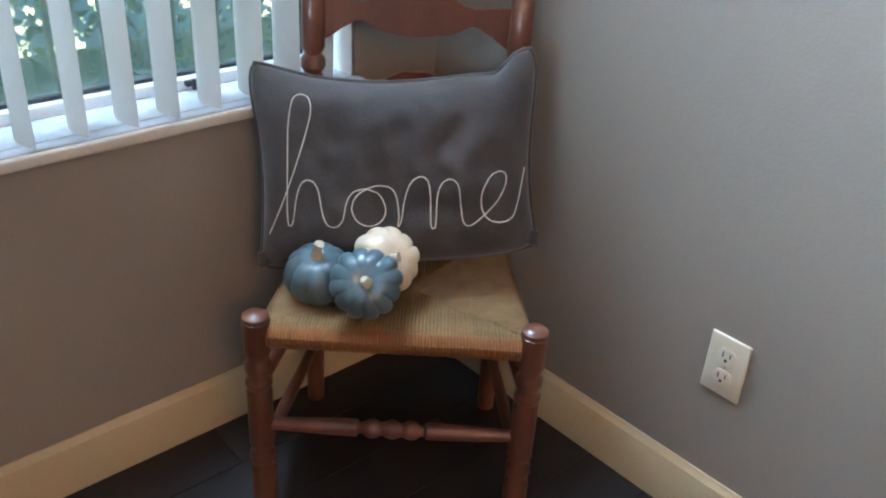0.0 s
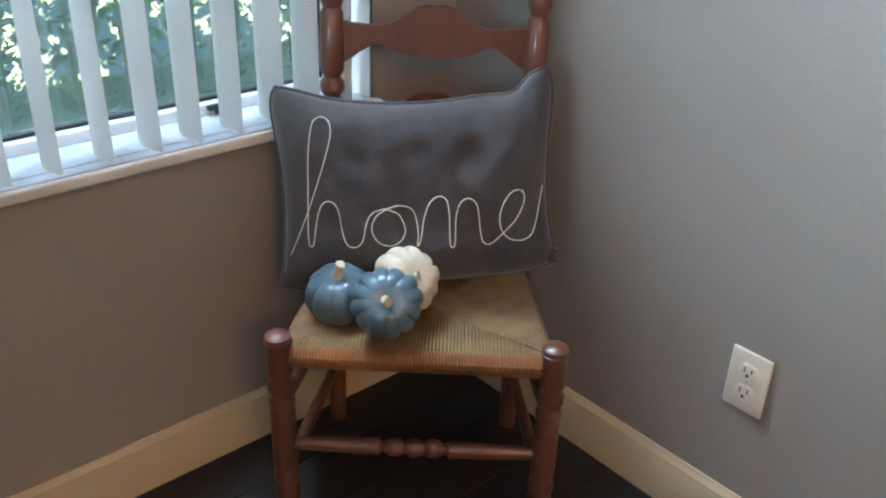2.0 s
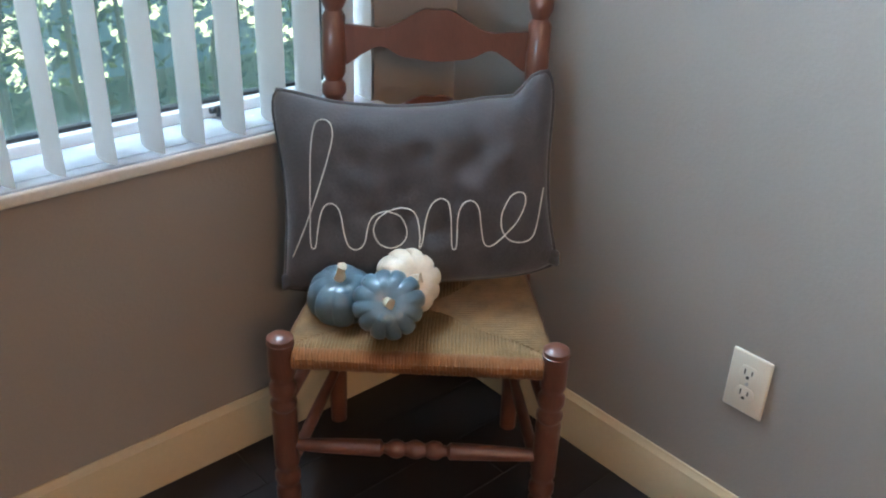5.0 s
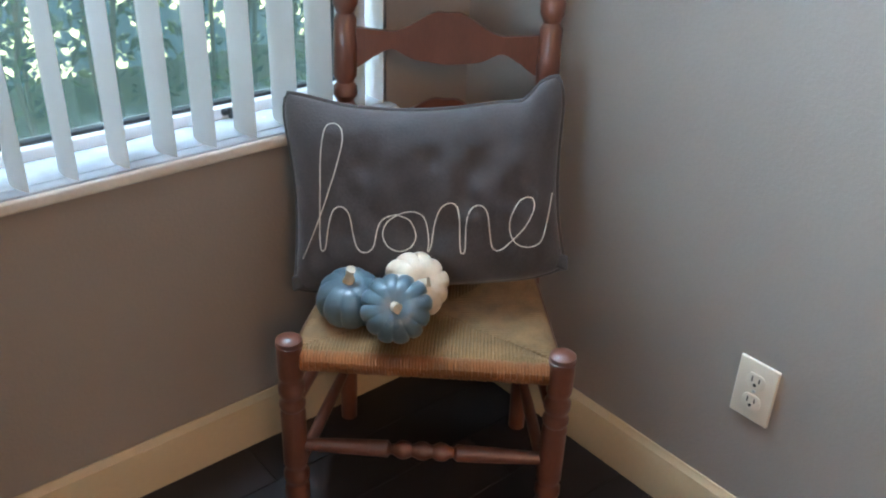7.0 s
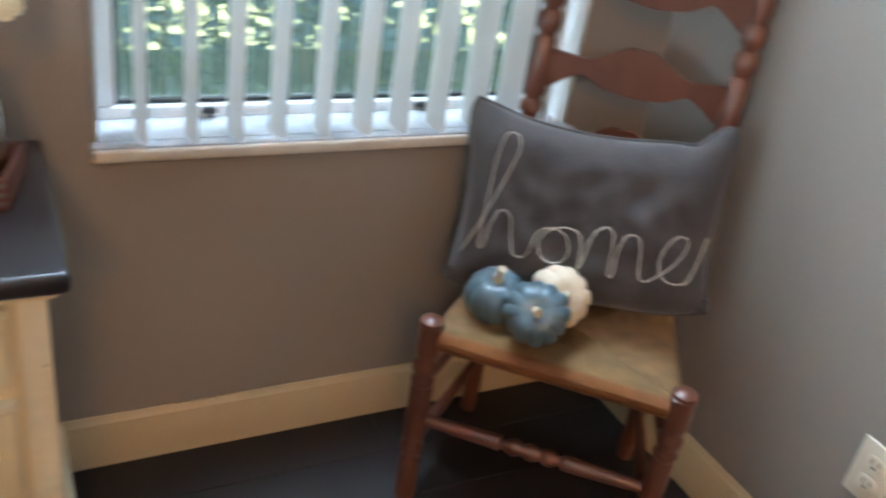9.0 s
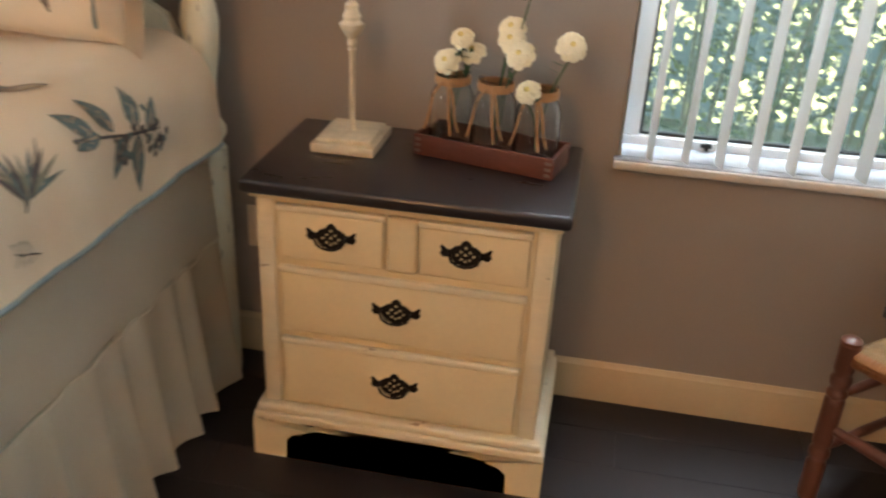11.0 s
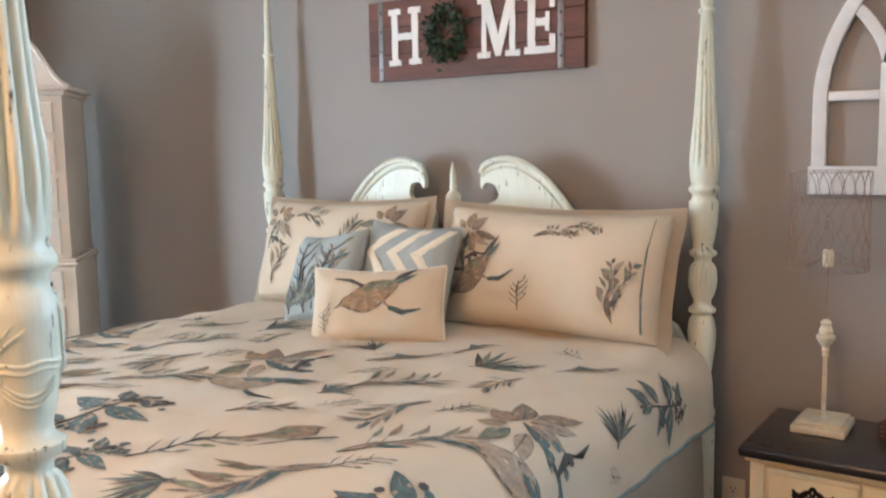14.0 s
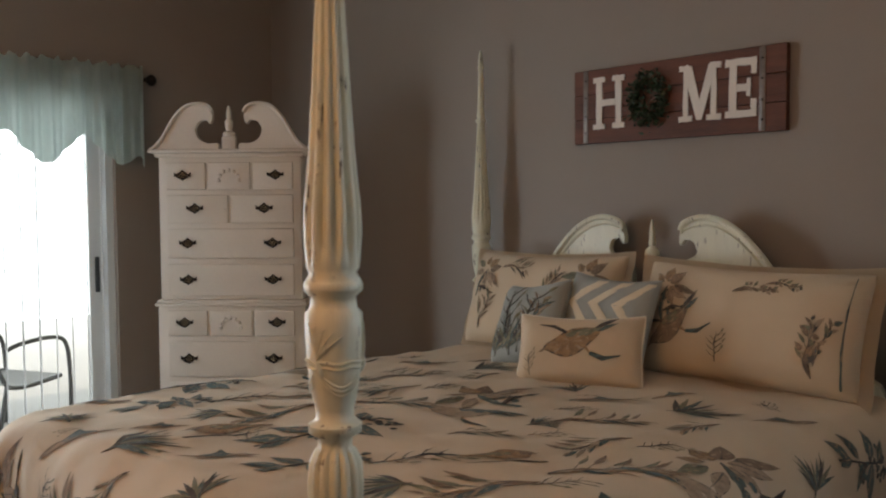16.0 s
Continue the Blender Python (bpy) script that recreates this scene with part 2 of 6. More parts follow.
WIRE = material("rusty_wire", (0.30, 0.20, 0.15), 0.6, metal=0.4, vary=0.3, scale=50)
LAMPBASE = material("aged_cream_lamp_base", (0.62, 0.53, 0.38), 0.6, vary=0.2, scale=18, bump=0.15, spots=(0.28, 0.2, 0.13), spot_amount=0.03)
# the shade outside the window is put into this dark lawn colour
GRASS = material("lawn_with_shade_in_colour", (0.022, 0.040, 0.026), 0.9, vary=0.5, scale=1.5, fine=40, bump=0.5)
PATIO = material("pale_patio_concrete", (0.55, 0.53, 0.49), 0.8, vary=0.1, scale=2, bump=0.1)
ALU = material("grey_patio_metal", (0.10, 0.10, 0.10), 0.45, metal=0.3, vary=0.1)
CUSHION = material("pale_outdoor_cushion", (0.62, 0.62, 0.60), 0.85, vary=0.05)

# ---- mesh helpers ----


def box(bm, x0, x1, y0, y1, z0, z1, bevel=0.0, seg=2):
    r = bmesh.ops.create_cube(bm, size=1.0, matrix=Matrix.Translation(((x0 + x1) / 2, (y0 + y1) / 2, (z0 + z1) / 2)) @ Matrix.Diagonal((x1 - x0, y1 - y0, z1 - z0, 1)))
    if bevel:
        es = {e for v in r["verts"] for e in v.link_edges}
        bmesh.ops.bevel(bm, geom=list(es), offset=bevel, segments=seg, profile=0.5, affect="EDGES")
    return bm


def lathe(bm, profile, seg=28, at=(0, 0, 0), m=None, flutes=0, depth=0.0, flute_range=(0, 0)):
    """Turned body from (radius, height) pairs, optionally fluted between two heights."""
    rings = []
    for r, z in profile:
        ring = []
        for i in range(seg):
            a = 2 * math.pi * i / seg
            rr = r
            if flutes and flute_range[0] <= z <= flute_range[1]:
                edge = min(1.0, (z - flute_range[0]) / 0.03, (flute_range[1] - z) / 0.03)
                rr = r * (1 - depth * max(0.0, edge) * (0.5 + 0.5 * math.cos(flutes * a)) ** 2)
            p = Vector((rr * math.cos(a), rr * math.sin(a), z))
            if m is not None:
                p = m @ p
            ring.append(bm.verts.new(p + Vector(at)))
        rings.append(ring)
    for lo, hi in zip(rings, rings[1:]):
        for i in range(seg):
            k = (i + 1) % seg
            bm.faces.new((lo[i], lo[k], hi[k], hi[i]))
    bm.faces.new(list(reversed(rings[0])))
    bm.faces.new(rings[-1])
    return bm


def tube(bm, pts, r, seg=8, closed=False, taper=None):
    """A round bar along points."""
    pts = [Vector(p) for p in pts]
    n = len(pts)
    rings = []
    ref = Vector((0.31, 0.17, 0.93))
    for i, p in enumerate(pts):
        a = pts[(i - 1) % n] if (closed or i) else p
        b = pts[(i + 1) % n] if (closed or i < n - 1) else p
        d = (b - a).normalized() if (b - a).length > 1e-9 else Vector((0, 0, 1))
        u = d.cross(ref)
        if u.length < 1e-3:
            u = d.cross(Vector((1, 0, 0)))
        u.normalize()
        w = d.cross(u)
        rr = r * (taper[i] if taper else 1)
        rings.append([bm.verts.new(p + rr * (math.cos(2 * math.pi * k / seg) * u + math.sin(2 * math.pi * k / seg) * w)) for k in range(seg)])
    pairs = list(zip(rings, rings[1:])) + ([(rings[-1], rings[0])] if closed else [])
    for lo, hi in pairs:
        for k in range(seg):
            q = (k + 1) % seg
            bm.faces.new((lo[k], lo[q], hi[q], hi[k]))
    if not closed:
        bm.faces.new(list(reversed(rings[0])))
        bm.faces.new(rings[-1])
    return bm


def slab(bm, outline, thick, m=None, bevel=0.0):
    """A board: a closed outline in the local x, z plane, thick along y (from 0 to thick)."""
    m = m or Matrix()
    vs = [bm.verts.new(m @ Vector((x, 0, z))) for x, z in outline]
    f = bm.faces.new(vs)
    r = bmesh.ops.extrude_face_region(bm, geom=[f])
    moved = [g for g in r["geom"] if isinstance(g, bmesh.types.BMVert)]
    d = (m.to_3x3() @ Vector((0, thick, 0)))
    bmesh.ops.translate(bm, verts=moved, vec=d)
    if bevel:
        caps = [f] + [g for g in r["geom"] if isinstance(g, bmesh.types.BMFace)]
        es = {e for c in caps for e in c.edges}
        bmesh.ops.bevel(bm, geom=list(es), offset=bevel, segments=2, profile=0.5, affect="EDGES")
    return bm


def sheet(bm, fn, nu, nv, closed_u=False):
    """A grid of fn(u, v), u and v from 0 to 1."""
    g = [[bm.verts.new(fn(i / (nu if closed_u else nu - 1), j / (nv - 1))) for j in range(nv)] for i in range(nu)]
    for i in range(nu if closed_u else nu - 1):
        k = (i + 1) % nu
        for j in range(nv - 1):
            bm.faces.new((g[i][j], g[k][j], g[k][j + 1], g[i][j + 1]))
    return bm


def finish(name, bm, mats, smooth=True, angle=35):
    bmesh.ops.recalc_face_normals(bm, faces=bm.faces)
    me = bpy.data.meshes.new(name)
    bm.to_mesh(me)
    bm.free()
    for m in (mats if isinstance(mats, (list, tuple)) else [mats]):
        me.materials.append(m)
    if smooth:
        me.polygons.foreach_set("use_smooth", [True] * len(me.polygons))
        me.set_sharp_from_angle(angle=radians(angle))
    return me


def part(name, bm, mats, parent, label="", smooth=True, angle=35):
    """One mesh object under a thing or a part."""
    ob = new(name, finish(name, bm, mats, smooth, angle))
    ob.parent = parent
    return tagged(ob, label)


def thing(name, m, label, category, group="", kind=""):
    ob = new(name)
    ob.empty_display_size = 0.05
    ob.matrix_basis = m
    return tagged(ob, label, category, group, kind)


def solo(name, bm, mats, m, label, category, group="", kind="", smooth=True, angle=35):
    ob = new(name, finish(name, bm, mats, smooth, angle))
    ob.matrix_basis = m
    return tagged(ob, label, category, group, kind)


def B():
    return bmesh.new()


def spline(pts, steps=6, closed=False):
    """Smooth curve through points of any dimension."""
    n = len(pts)
    out = []
    for i in range(n if closed else n - 1):
        p = [pts[(i + k) % n] if closed else pts[min(max(i + k, 0), n - 1)] for k in (-1, 0, 1, 2)]
        for s in range(steps):
            t = s / steps
            out.append(tuple(0.5 * (2 * b + (c - a) * t + (2 * a - 5 * b + 4 * c - d) * t * t + (3 * b - a - 3 * c + d) * t ** 3) for a, b, c, d in zip(*p)))
    if not closed:
        out.append(tuple(pts[-1]))
    return out


# ---- the room ----
XW, YS, ZC, T = -5.42, -4.4, 2.75, 0.16
WX0, WX1, WZ0, WZ1 = -1.045, -0.20, 0.628, 2.08       # window opening
DY0, DY1, DZ1 = -3.05, -0.93, 2.05                    # sliding door opening


def wall(name, boxes, label):
    bm = B()
    for b in boxes:
        box(bm, *b)
    return solo(name, bm, WALL, Matrix(), label, "wall", kind="structure", smooth=False)


wall("wall_north", [(XW - T, WX0, 0, T, 0, ZC), (WX1, T, 0, T, 0, ZC), (WX0, WX1, 0, T, 0, WZ0 - 0.03), (WX0, WX1, 0, T, WZ1, ZC)], "taupe painted wall with a window opening")
wall("wall_east", [(0, T, YS, 0, 0, ZC)], "taupe painted plain wall with an outlet")
wall("wall_south", [(XW - T, T, YS - T, YS, 0, ZC)], "taupe painted plain wall")
wall("wall_west", [(XW - T, XW, YS, DY0, 0, ZC), (XW - T, XW, DY1, 0, 0, ZC), (XW - T, XW, DY0, DY1, DZ1, ZC)], "taupe painted wall with a sliding door opening")
solo("ceiling", box(B(), XW - T, T, YS - T, T, ZC, ZC + 0.1), CEIL, Matrix(), "off-white painted ceiling", "ceiling", kind="structure", smooth=False)


def baseboard(name, pts_a, pts_b, inward):
    """Profiled board between two floor points along a wall."""
    a, b, n = Vector((*pts_a, 0)), Vector((*pts_b, 0)), Vector((*inward, 0))
    prof = [(0.001, 0), (0.016, 0), (0.016, 0.078), (0.013, 0.086), (0.012, 0.094), (0.006, 0.101), (0.004, 0.106), (0.001, 0.106)]
    bm = B()
    rows = [[bm.verts.new(p + n * d + Vector((0, 0, z))) for d, z in prof] for p in (a, b)]
    for i in range(len(prof)):
        k = (i + 1) % len(prof)
        bm.faces.new((rows[0][i], rows[0][k], rows[1][k], rows[1][i]))
    bm.faces.new(rows[0])
    bm.faces.new(list(reversed(rows[1])))
    return solo(name, bm, TRIM, Matrix(), "cream painted profiled baseboard", "baseboard", kind="structure", angle=25)


baseboard("baseboard_north", (XW + 0.02, 0), (-0.017, 0), (0, -1))
baseboard("baseboard_east", (0, -0.001), (0, YS), (-1, 0))
baseboard("baseboard_south", (XW + 0.02, YS), (-0.02, YS), (0, 1))
baseboard("baseboard_west", (XW, -0.02), (XW, DY1 + 0.06), (1, 0))

# ---- window ----


def build_window():
    w = thing("window_1", Matrix(), "white framed window with a marble sill and open vertical blinds", "window", kind="structure")
    part("reveal", box(box(box(B(), WX0 - 0.004, WX0 + 0.002, 0.0, 0.13, WZ0, WZ1), WX1 - 0.002, WX1 + 0.004, 0.0, 0.13, WZ0, WZ1), WX0, WX1, 0.0, 0.13, WZ1 - 0.003, WZ1 + 0.004), VINYL, w, smooth=False)
    bm = B()
    x0, x1, y0, y1 = WX0 + 0.003, WX1 - 0.003, 0.085, 0.135
    box(bm, x0, x1, y0, y1, WZ0 + 0.002, WZ0 + 0.023, 0.003)
    box(bm, x0, x1, y0, y1, WZ1 - 0.045, WZ1 - 0.004, 0.003)
    box(bm, x0, x0 + 0.035, y0, y1, WZ0 + 0.024, WZ1 - 0.046, 0.003)
    box(bm, x1 - 0.035, x1, y0, y1, WZ0 + 0.024, WZ1 - 0.046, 0.003)
    part("window_frame", bm, VINYL, w)
    bm = B()
    box(bm, x0 + 0.036, x1 - 0.036, 0.098, 0.112, WZ0 + 0.024, WZ0 + 0.030)
    box(bm, x0 + 0.036, x0 + 0.042, 0.098, 0.112, WZ0 + 0.030, WZ1 - 0.05)
    box(bm, x1 - 0.042, x1 - 0.036, 0.098, 0.112, WZ0 + 0.030, WZ1 - 0.05)
    part("gasket", bm, GASKET, w, "dark rubber gasket", smooth=False)
    p = part("pane", box(B(), x0 + 0.036, x1 - 0.036, 0.103, 0.106, WZ0 + 0.025, WZ1 - 0.048), PANE, w, "clear window glass", smooth=False)
    p.visible_shadow = False
    # added sheet that lays a bluish haze over the garden view
    q = part("haze_sheet", box(B(), x0 + 0.036, x1 - 0.036, 0.124, 0.125, WZ0 + 0.025, WZ1 - 0.048), HAZE_SHEET, w, "added pale sheet that hazes the view outside", smooth=False)
    q.visible_shadow = False
    for lx in (-0.47, -0.86):
        part("latch", box(box(B(), lx - 0.012, lx + 0.012, 0.074, 0.0845, WZ0 + 0.012, WZ0 + 0.022, 0.002), lx - 0.004, lx + 0.004, 0.066, 0.0735, WZ0 + 0.008, WZ0 + 0.026, 0.001), GASKET, w, "small dark sash latch")
    part("sill_nose", box(B(), WX0 - 0.012, WX1 + 0.012, -0.036, -0.0255, WZ0 - 0.018, WZ0 + 0.001, 0.004, 3), MARBLEEDGE, w, "beige sill front edge")
    bm = box(B(), WX0 - 0.012, WX1 + 0.012, -0.025, 0.0, WZ0 - 0.018, WZ0 + 0.003, 0.0015, 2)
    box(bm, WX0 + 0.001, WX1 - 0.001, 0.001, 0.084, WZ0 - 0.028, WZ0 + 0.003)
    part("window_sill", bm, MARBLE, w, "white veined marble sill")
    return w


build_window()


def build_blinds():
    b = thing("vertical_blinds", Matrix(), "white vertical window blinds turned half open", "blinds")
    part("headrail", box(B(), WX0 + 0.01, WX1 - 0.01, -0.005, 0.045, WZ1 - 0.06, WZ1 - 0.012, 0.004), VINYL, b)
    n, x = 0, -0.978
    step = 0.0716
    while x < WX1 - 0.03:
        ang = radians(89 + 1.5 * math.sin(n * 2.1))
        w = 0.080
        lean = 0.003 * math.sin(n * 1.7)

        def vane(u, v, ang=ang, x=x, lean=lean):
            s = (u - 0.5) * w
            bow = 0.012 * (1 - (2 * u - 1) ** 2)
            z = WZ0 + 0.007 + v * (WZ1 - WZ0 - 0.08)
            px = s * math.cos(ang) - bow * math.sin(ang) + lean * (1 - v)
            py = s * math.sin(ang) + bow * math.cos(ang)
            return (x + px, 0.006 - py, z)
        bm = sheet(B(), vane, 7, 5)
        r = bmesh.ops.solidify(bm, geom=list(bm.faces), thickness=0.0016)
        part("vane", bm, VANE, b)
        n, x = n + 1, x + step


build_blinds()

# ---- sliding door ----


def build_door():
    d = thing("door_1", Matrix(), "white framed sliding glass patio door", "sliding door", kind="structure")
    bm = B()
    x0, x1 = XW - 0.13, XW - 0.03
    box(bm, x0, x1, DY0 + 0.002, DY0 + 0.04, 0.002, DZ1 - 0.002)
    box(bm, x0, x1, DY1 - 0.04, DY1 - 0.002, 0.002, DZ1 - 0.002)
    box(bm, x0, x1, DY0 + 0.041, DY1 - 0.041, DZ1 - 0.05, DZ1 - 0.002)
    box(bm, x0, x1, DY0 + 0.041, DY1 - 0.041, 0.002, 0.03)
    part("door_frame", bm, VINYL, d, smooth=False)
    for k, (y0, y1, x) in enumerate(((DY0 + 0.042, -1.96, XW - 0.075), (-2.02, DY1 - 0.042, XW - 0.115))):
        p = B()
        box(p, x, x + 0.035, y0, y0 + 0.07, 0.032, DZ1 - 0.052, 0.003)
        box(p, x, x + 0.035, y1 - 0.07, y1, 0.032, DZ1 - 0.052, 0.003)
        box(p, x, x + 0.035, y0 + 0.071, y1 - 0.071, 0.032, 0.11)
        box(p, x, x + 0.035, y0 + 0.071, y1 - 0.071, DZ1 - 0.12, DZ1 - 0.052)
        leaf = part("door_panel", p, VINYL, d)
        g = part("pane", box(B(), x + 0.014, x + 0.019, y0 + 0.071, y1 - 0.071, 0.111, DZ1 - 0.121), PANE, leaf, "clear door glass", smooth=False)
        g.visible_shadow = False
        if k:
            part("door_handle", box(B(), x + 0.036, x + 0.055, y1 - 0.045, y1 - 0.025, 0.98, 1.16, 0.004), GASKET, leaf, "dark pull handle")


build_door()


def build_door_blinds():
    b = thing("door_blinds", Matrix(), "white vertical blinds turned edge-on before the patio door", "blinds")
    part("headrail", box(B(), XW + 0.005, XW + 0.045, DY0, DY1, DZ1 - 0.04, DZ1, 0.004), VINYL, b)
    y, n = DY1 - 0.10, 0
    while y > DY0 + 0.05:
        bm = B()
        ang = radians(21 + 2 * math.sin(n * 1.9))

        def vane(u, v, y=y, ang=ang):
            s = (u - 0.5) * 0.085
            bow = 0.006 * (1 - (2 * u - 1) ** 2)
            return (XW + 0.045 + s * math.cos(ang), y - s * math.sin(ang) + bow, 0.03 + v * (DZ1 - 0.08))
        sheet(bm, vane, 5, 3)
        bmesh.ops.solidify(bm, geom=list(bm.faces), thickness=0.0016)
        part("vane", bm, VANE, b)
        y, n = y - 0.076, n + 1


build_door_blinds()


def build_valance():
    v = thing("valance", pose(XW + 0.09, 0, 0), "sea-green gathered scalloped valance on a dark rod", "curtain")
    part("rod", tube(B(), [(0, DY0 - 0.12, 2.055), (0, -0.80, 2.055)], 0.009, 10), IRON, v, "dark metal curtain rod")
    bm = lathe(B(), [(0.012, 0), (0.016, 0.006), (0.028, 0.02), (0.030, 0.034), (0.022, 0.048), (0.008, 0.056)], 16, m=Matrix.Rotation(radians(-90), 4, "X"), at=(0, -0.80, 2.055))
    part("finial", bm, IRON, v, "dark round rod finial")
    y0, y1 = DY0 - 0.08, -0.825

    def cloth(u, w):
        y = y0 + (y1 - y0) * u
        scal = 0.5 + 0.5 * math.cos(2 * math.pi * (y + 1.31) / 0.36)
        tail = max(0.0, (y + 0.95) / 0.12)
        bottom = 1.765 - 0.145 * scal ** 0.8
        bottom = min(bottom, 1.765 - 0.15 * min(1, tail)) if y > -0.97 else bottom
        top = 2.112 + 0.009 * math.sin(y * 90) + 0.005 * math.sin(y * 171)
        z = top + (bottom - top) * w
        g = math.sin(y * 54 + 2.0 * math.sin(y * 9)) + 0.5 * math.sin(y * 131 + 1)
        amp = 0.011 + 0.012 * w
        pinch = 0.6 if abs(z - 2.055) < 0.02 else 1.0
        return (0.030 + amp * g * pinch + 0.012 * w, y, z)
    bm = sheet(B(), cloth, 420, 22)
    bmesh.ops.solidify(bm, geom=list(bm.faces), thickness=0.0015)
    part("cloth", bm, VALANCE, v)


build_valance()

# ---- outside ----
solo("ground", sheet(B(), lambda u, v: (-60 + 120 * u, -60 + 120 * v, -0.12), 2, 2), GRASS, Matrix(), "green lawn with shade put into its dark colour", "lawn", kind="structure", smooth=False)
solo("pavement", box(B(), XW - 7.4, XW - T - 0.01, -9.0, 6.0, -0.119, -0.02), PATIO, Matrix(), "pale concrete patio slab", "patio", kind="structure", smooth=False)


def build_shrub(name, cx, cy, wx, wy, z0, z1, n, seed, label):
    rnd = random.Random(seed)
    h = thing(name, pose(cx, cy, -0.12), label, "shrub")
    bm = B()
    for k in range(14):
        x, y = rnd.uniform(-wx, wx) * 0.8, rnd.uniform(-wy, wy) * 0.5
        pts = [(x + 0.05 * i * rnd.uniform(-1, 1), y + 0.05 * i * rnd.uniform(-1, 1), z1 * i / 5) for i in range(6)]
        tube(bm, pts, 0.010, 6, taper=[1, 0.9, 0.8, 0.65, 0.5, 0.3])
    part("branches", bm, BARK, h)
    for mat_, share in ((LEAF, 0.7), (SUNLIT_LEAF, 0.3)):
        verts, faces = [], []
        for k in range(int(n * share)):
            p = Vector((rnd.uniform(-wx, wx), rnd.uniform(-wy, wy), rnd.uniform(z0, z1)))
            if noise.noise(p * 2.2 + Vector((seed, 0, 0))) < -0.02:
                continue
            d = Vector((rnd.uniform(-1, 1), rnd.uniform(-1, 1), rnd.uniform(-0.8, 0.6))).normalized()
            q = d.cross(Vector((rnd.uniform(-1, 1), rnd.uniform(-1, 1), rnd.uniform(0.2, 1)))).normalized()
            ln, wd = rnd.uniform(0.035, 0.075), rnd.uniform(0.009, 0.017)
            nrm = d.cross(q)
            i = len(verts)
            verts += [p, p + d * ln * 0.4 + q * wd + nrm * 0.006, p + d * ln, p + d * ln * 0.4 - q * wd + nrm * 0.006]
            faces += [(i, i + 1, i + 2), (i, i + 2, i + 3)]
        me = bpy.data.meshes.new("leaves")
        me.from_pydata([tuple(v) for v in verts], [], faces)
        me.materials.append(mat_)
        ob = new("leaves", me)
        ob.parent = h
        tagged(ob, kind="stuff")
    return h


build_shrub("garden_shrub", -0.6, 1.35, 1.6, 0.35, 0.05, 2.6, 11000, 3, "leafy green garden shrub outside the window")
build_shrub("garden_shrub", 0.6, 2.2, 2.0, 0.35, 0.05, 3.0, 8000, 8, "taller sunlit green shrub behind")

# glowing sheets in place of the bright distance beyond the garden and the patio
solo("backdrop_garden", sheet(B(), lambda u, v: (-9 + 18 * u, 2.7, -0.1 + 6.5 * v), 2, 2), GARDEN_GLOW, Matrix(), "glowing sheet with painted bright gaps and dark foliage", "backdrop", kind="structure", smooth=False)
solo("backdrop_patio", sheet(B(), lambda u, v: (-13.0, -11 + 18 * u, -0.1 + 6.5 * v), 2, 2), PATIO_GLOW, Matrix(), "glowing sheet for the bright distance beyond the patio", "backdrop", kind="structure", smooth=False)


def build_patio_chair():
    c = thing("patio_chair", pose(XW - 1.5, -1.05, -0.02, 0, 0, 205), "grey metal patio armchair with a pale sling seat", "chair")
    for s in (-1, 1):
        pts = spline([(s * 0.28, -0.26, 0.0), (s * 0.28, -0.27, 0.3), (s * 0.28, -0.24, 0.56), (s * 0.28, -0.12, 0.62), (s * 0.28, 0.12, 0.61), (s * 0.27, 0.22, 0.58)], 6)
        part("arm", tube(B(), pts, 0.014, 8), ALU, c)
        pts = spline([(s * 0.25, -0.22, 0.36), (s * 0.25, 0.08, 0.34), (s * 0.25, 0.22, 0.40), (s * 0.25, 0.32, 0.70), (s * 0.24, 0.38, 0.98)], 6)
        part("side_tube", tube(B(), pts, 0.014, 8), ALU, c)
        part("rear_leg", tube(B(), [(s * 0.26, 0.20, 0.38), (s * 0.27, 0.30, 0.0)], 0.014, 8), ALU, c)
        part("runner", tube(B(), [(s * 0.28, -0.26, 0.012), (s * 0.27, 0.30, 0.012)], 0.012, 8), ALU, c)
    prof = spline([(-0.24, 0.365), (0.06, 0.345), (0.20, 0.40), (0.30, 0.70), (0.36, 0.97)], 6)
    bm = sheet(B(), lambda u, v: (-0.235 + 0.47 * u, *prof[min(len(prof) - 1, int(v * (len(prof) - 1) + 0.5))]), 4, len(prof))
    bmesh.ops.solidify(bm, geom=list(bm.faces), thickness=0.012)
    part("sling", bm, CUSHION, c, "pale sling fabric")


build_patio_chair()

# ---- chair corner ----
CH = pose(-0.4075, -0.389, 0, 0, 0, -42.8)
SEAT_Z = 0.372


def turned(h, r, rings):
    """Profile of a turned leg with paired grooves and swellings at the given heights."""
    prof = [(r * 0.85, 0.0)]
    n = 60
    for i in range(1, n):
        z = h * i / n
        rr = r
        for c in rings:
            d = abs(z - c)
            if d < 0.022:
                rr = r * (1.04 if d < 0.011 else 0.86)
        prof.append((rr, z))
    prof += [(r * 1.0, h - 0.022), (r * 1.06, h - 0.014), (r * 1.0, h - 0.006), (r * 0.7, h - 0.001), (r * 0.2, h + 0.001)]
    return sorted(prof, key=lambda p: p[1])


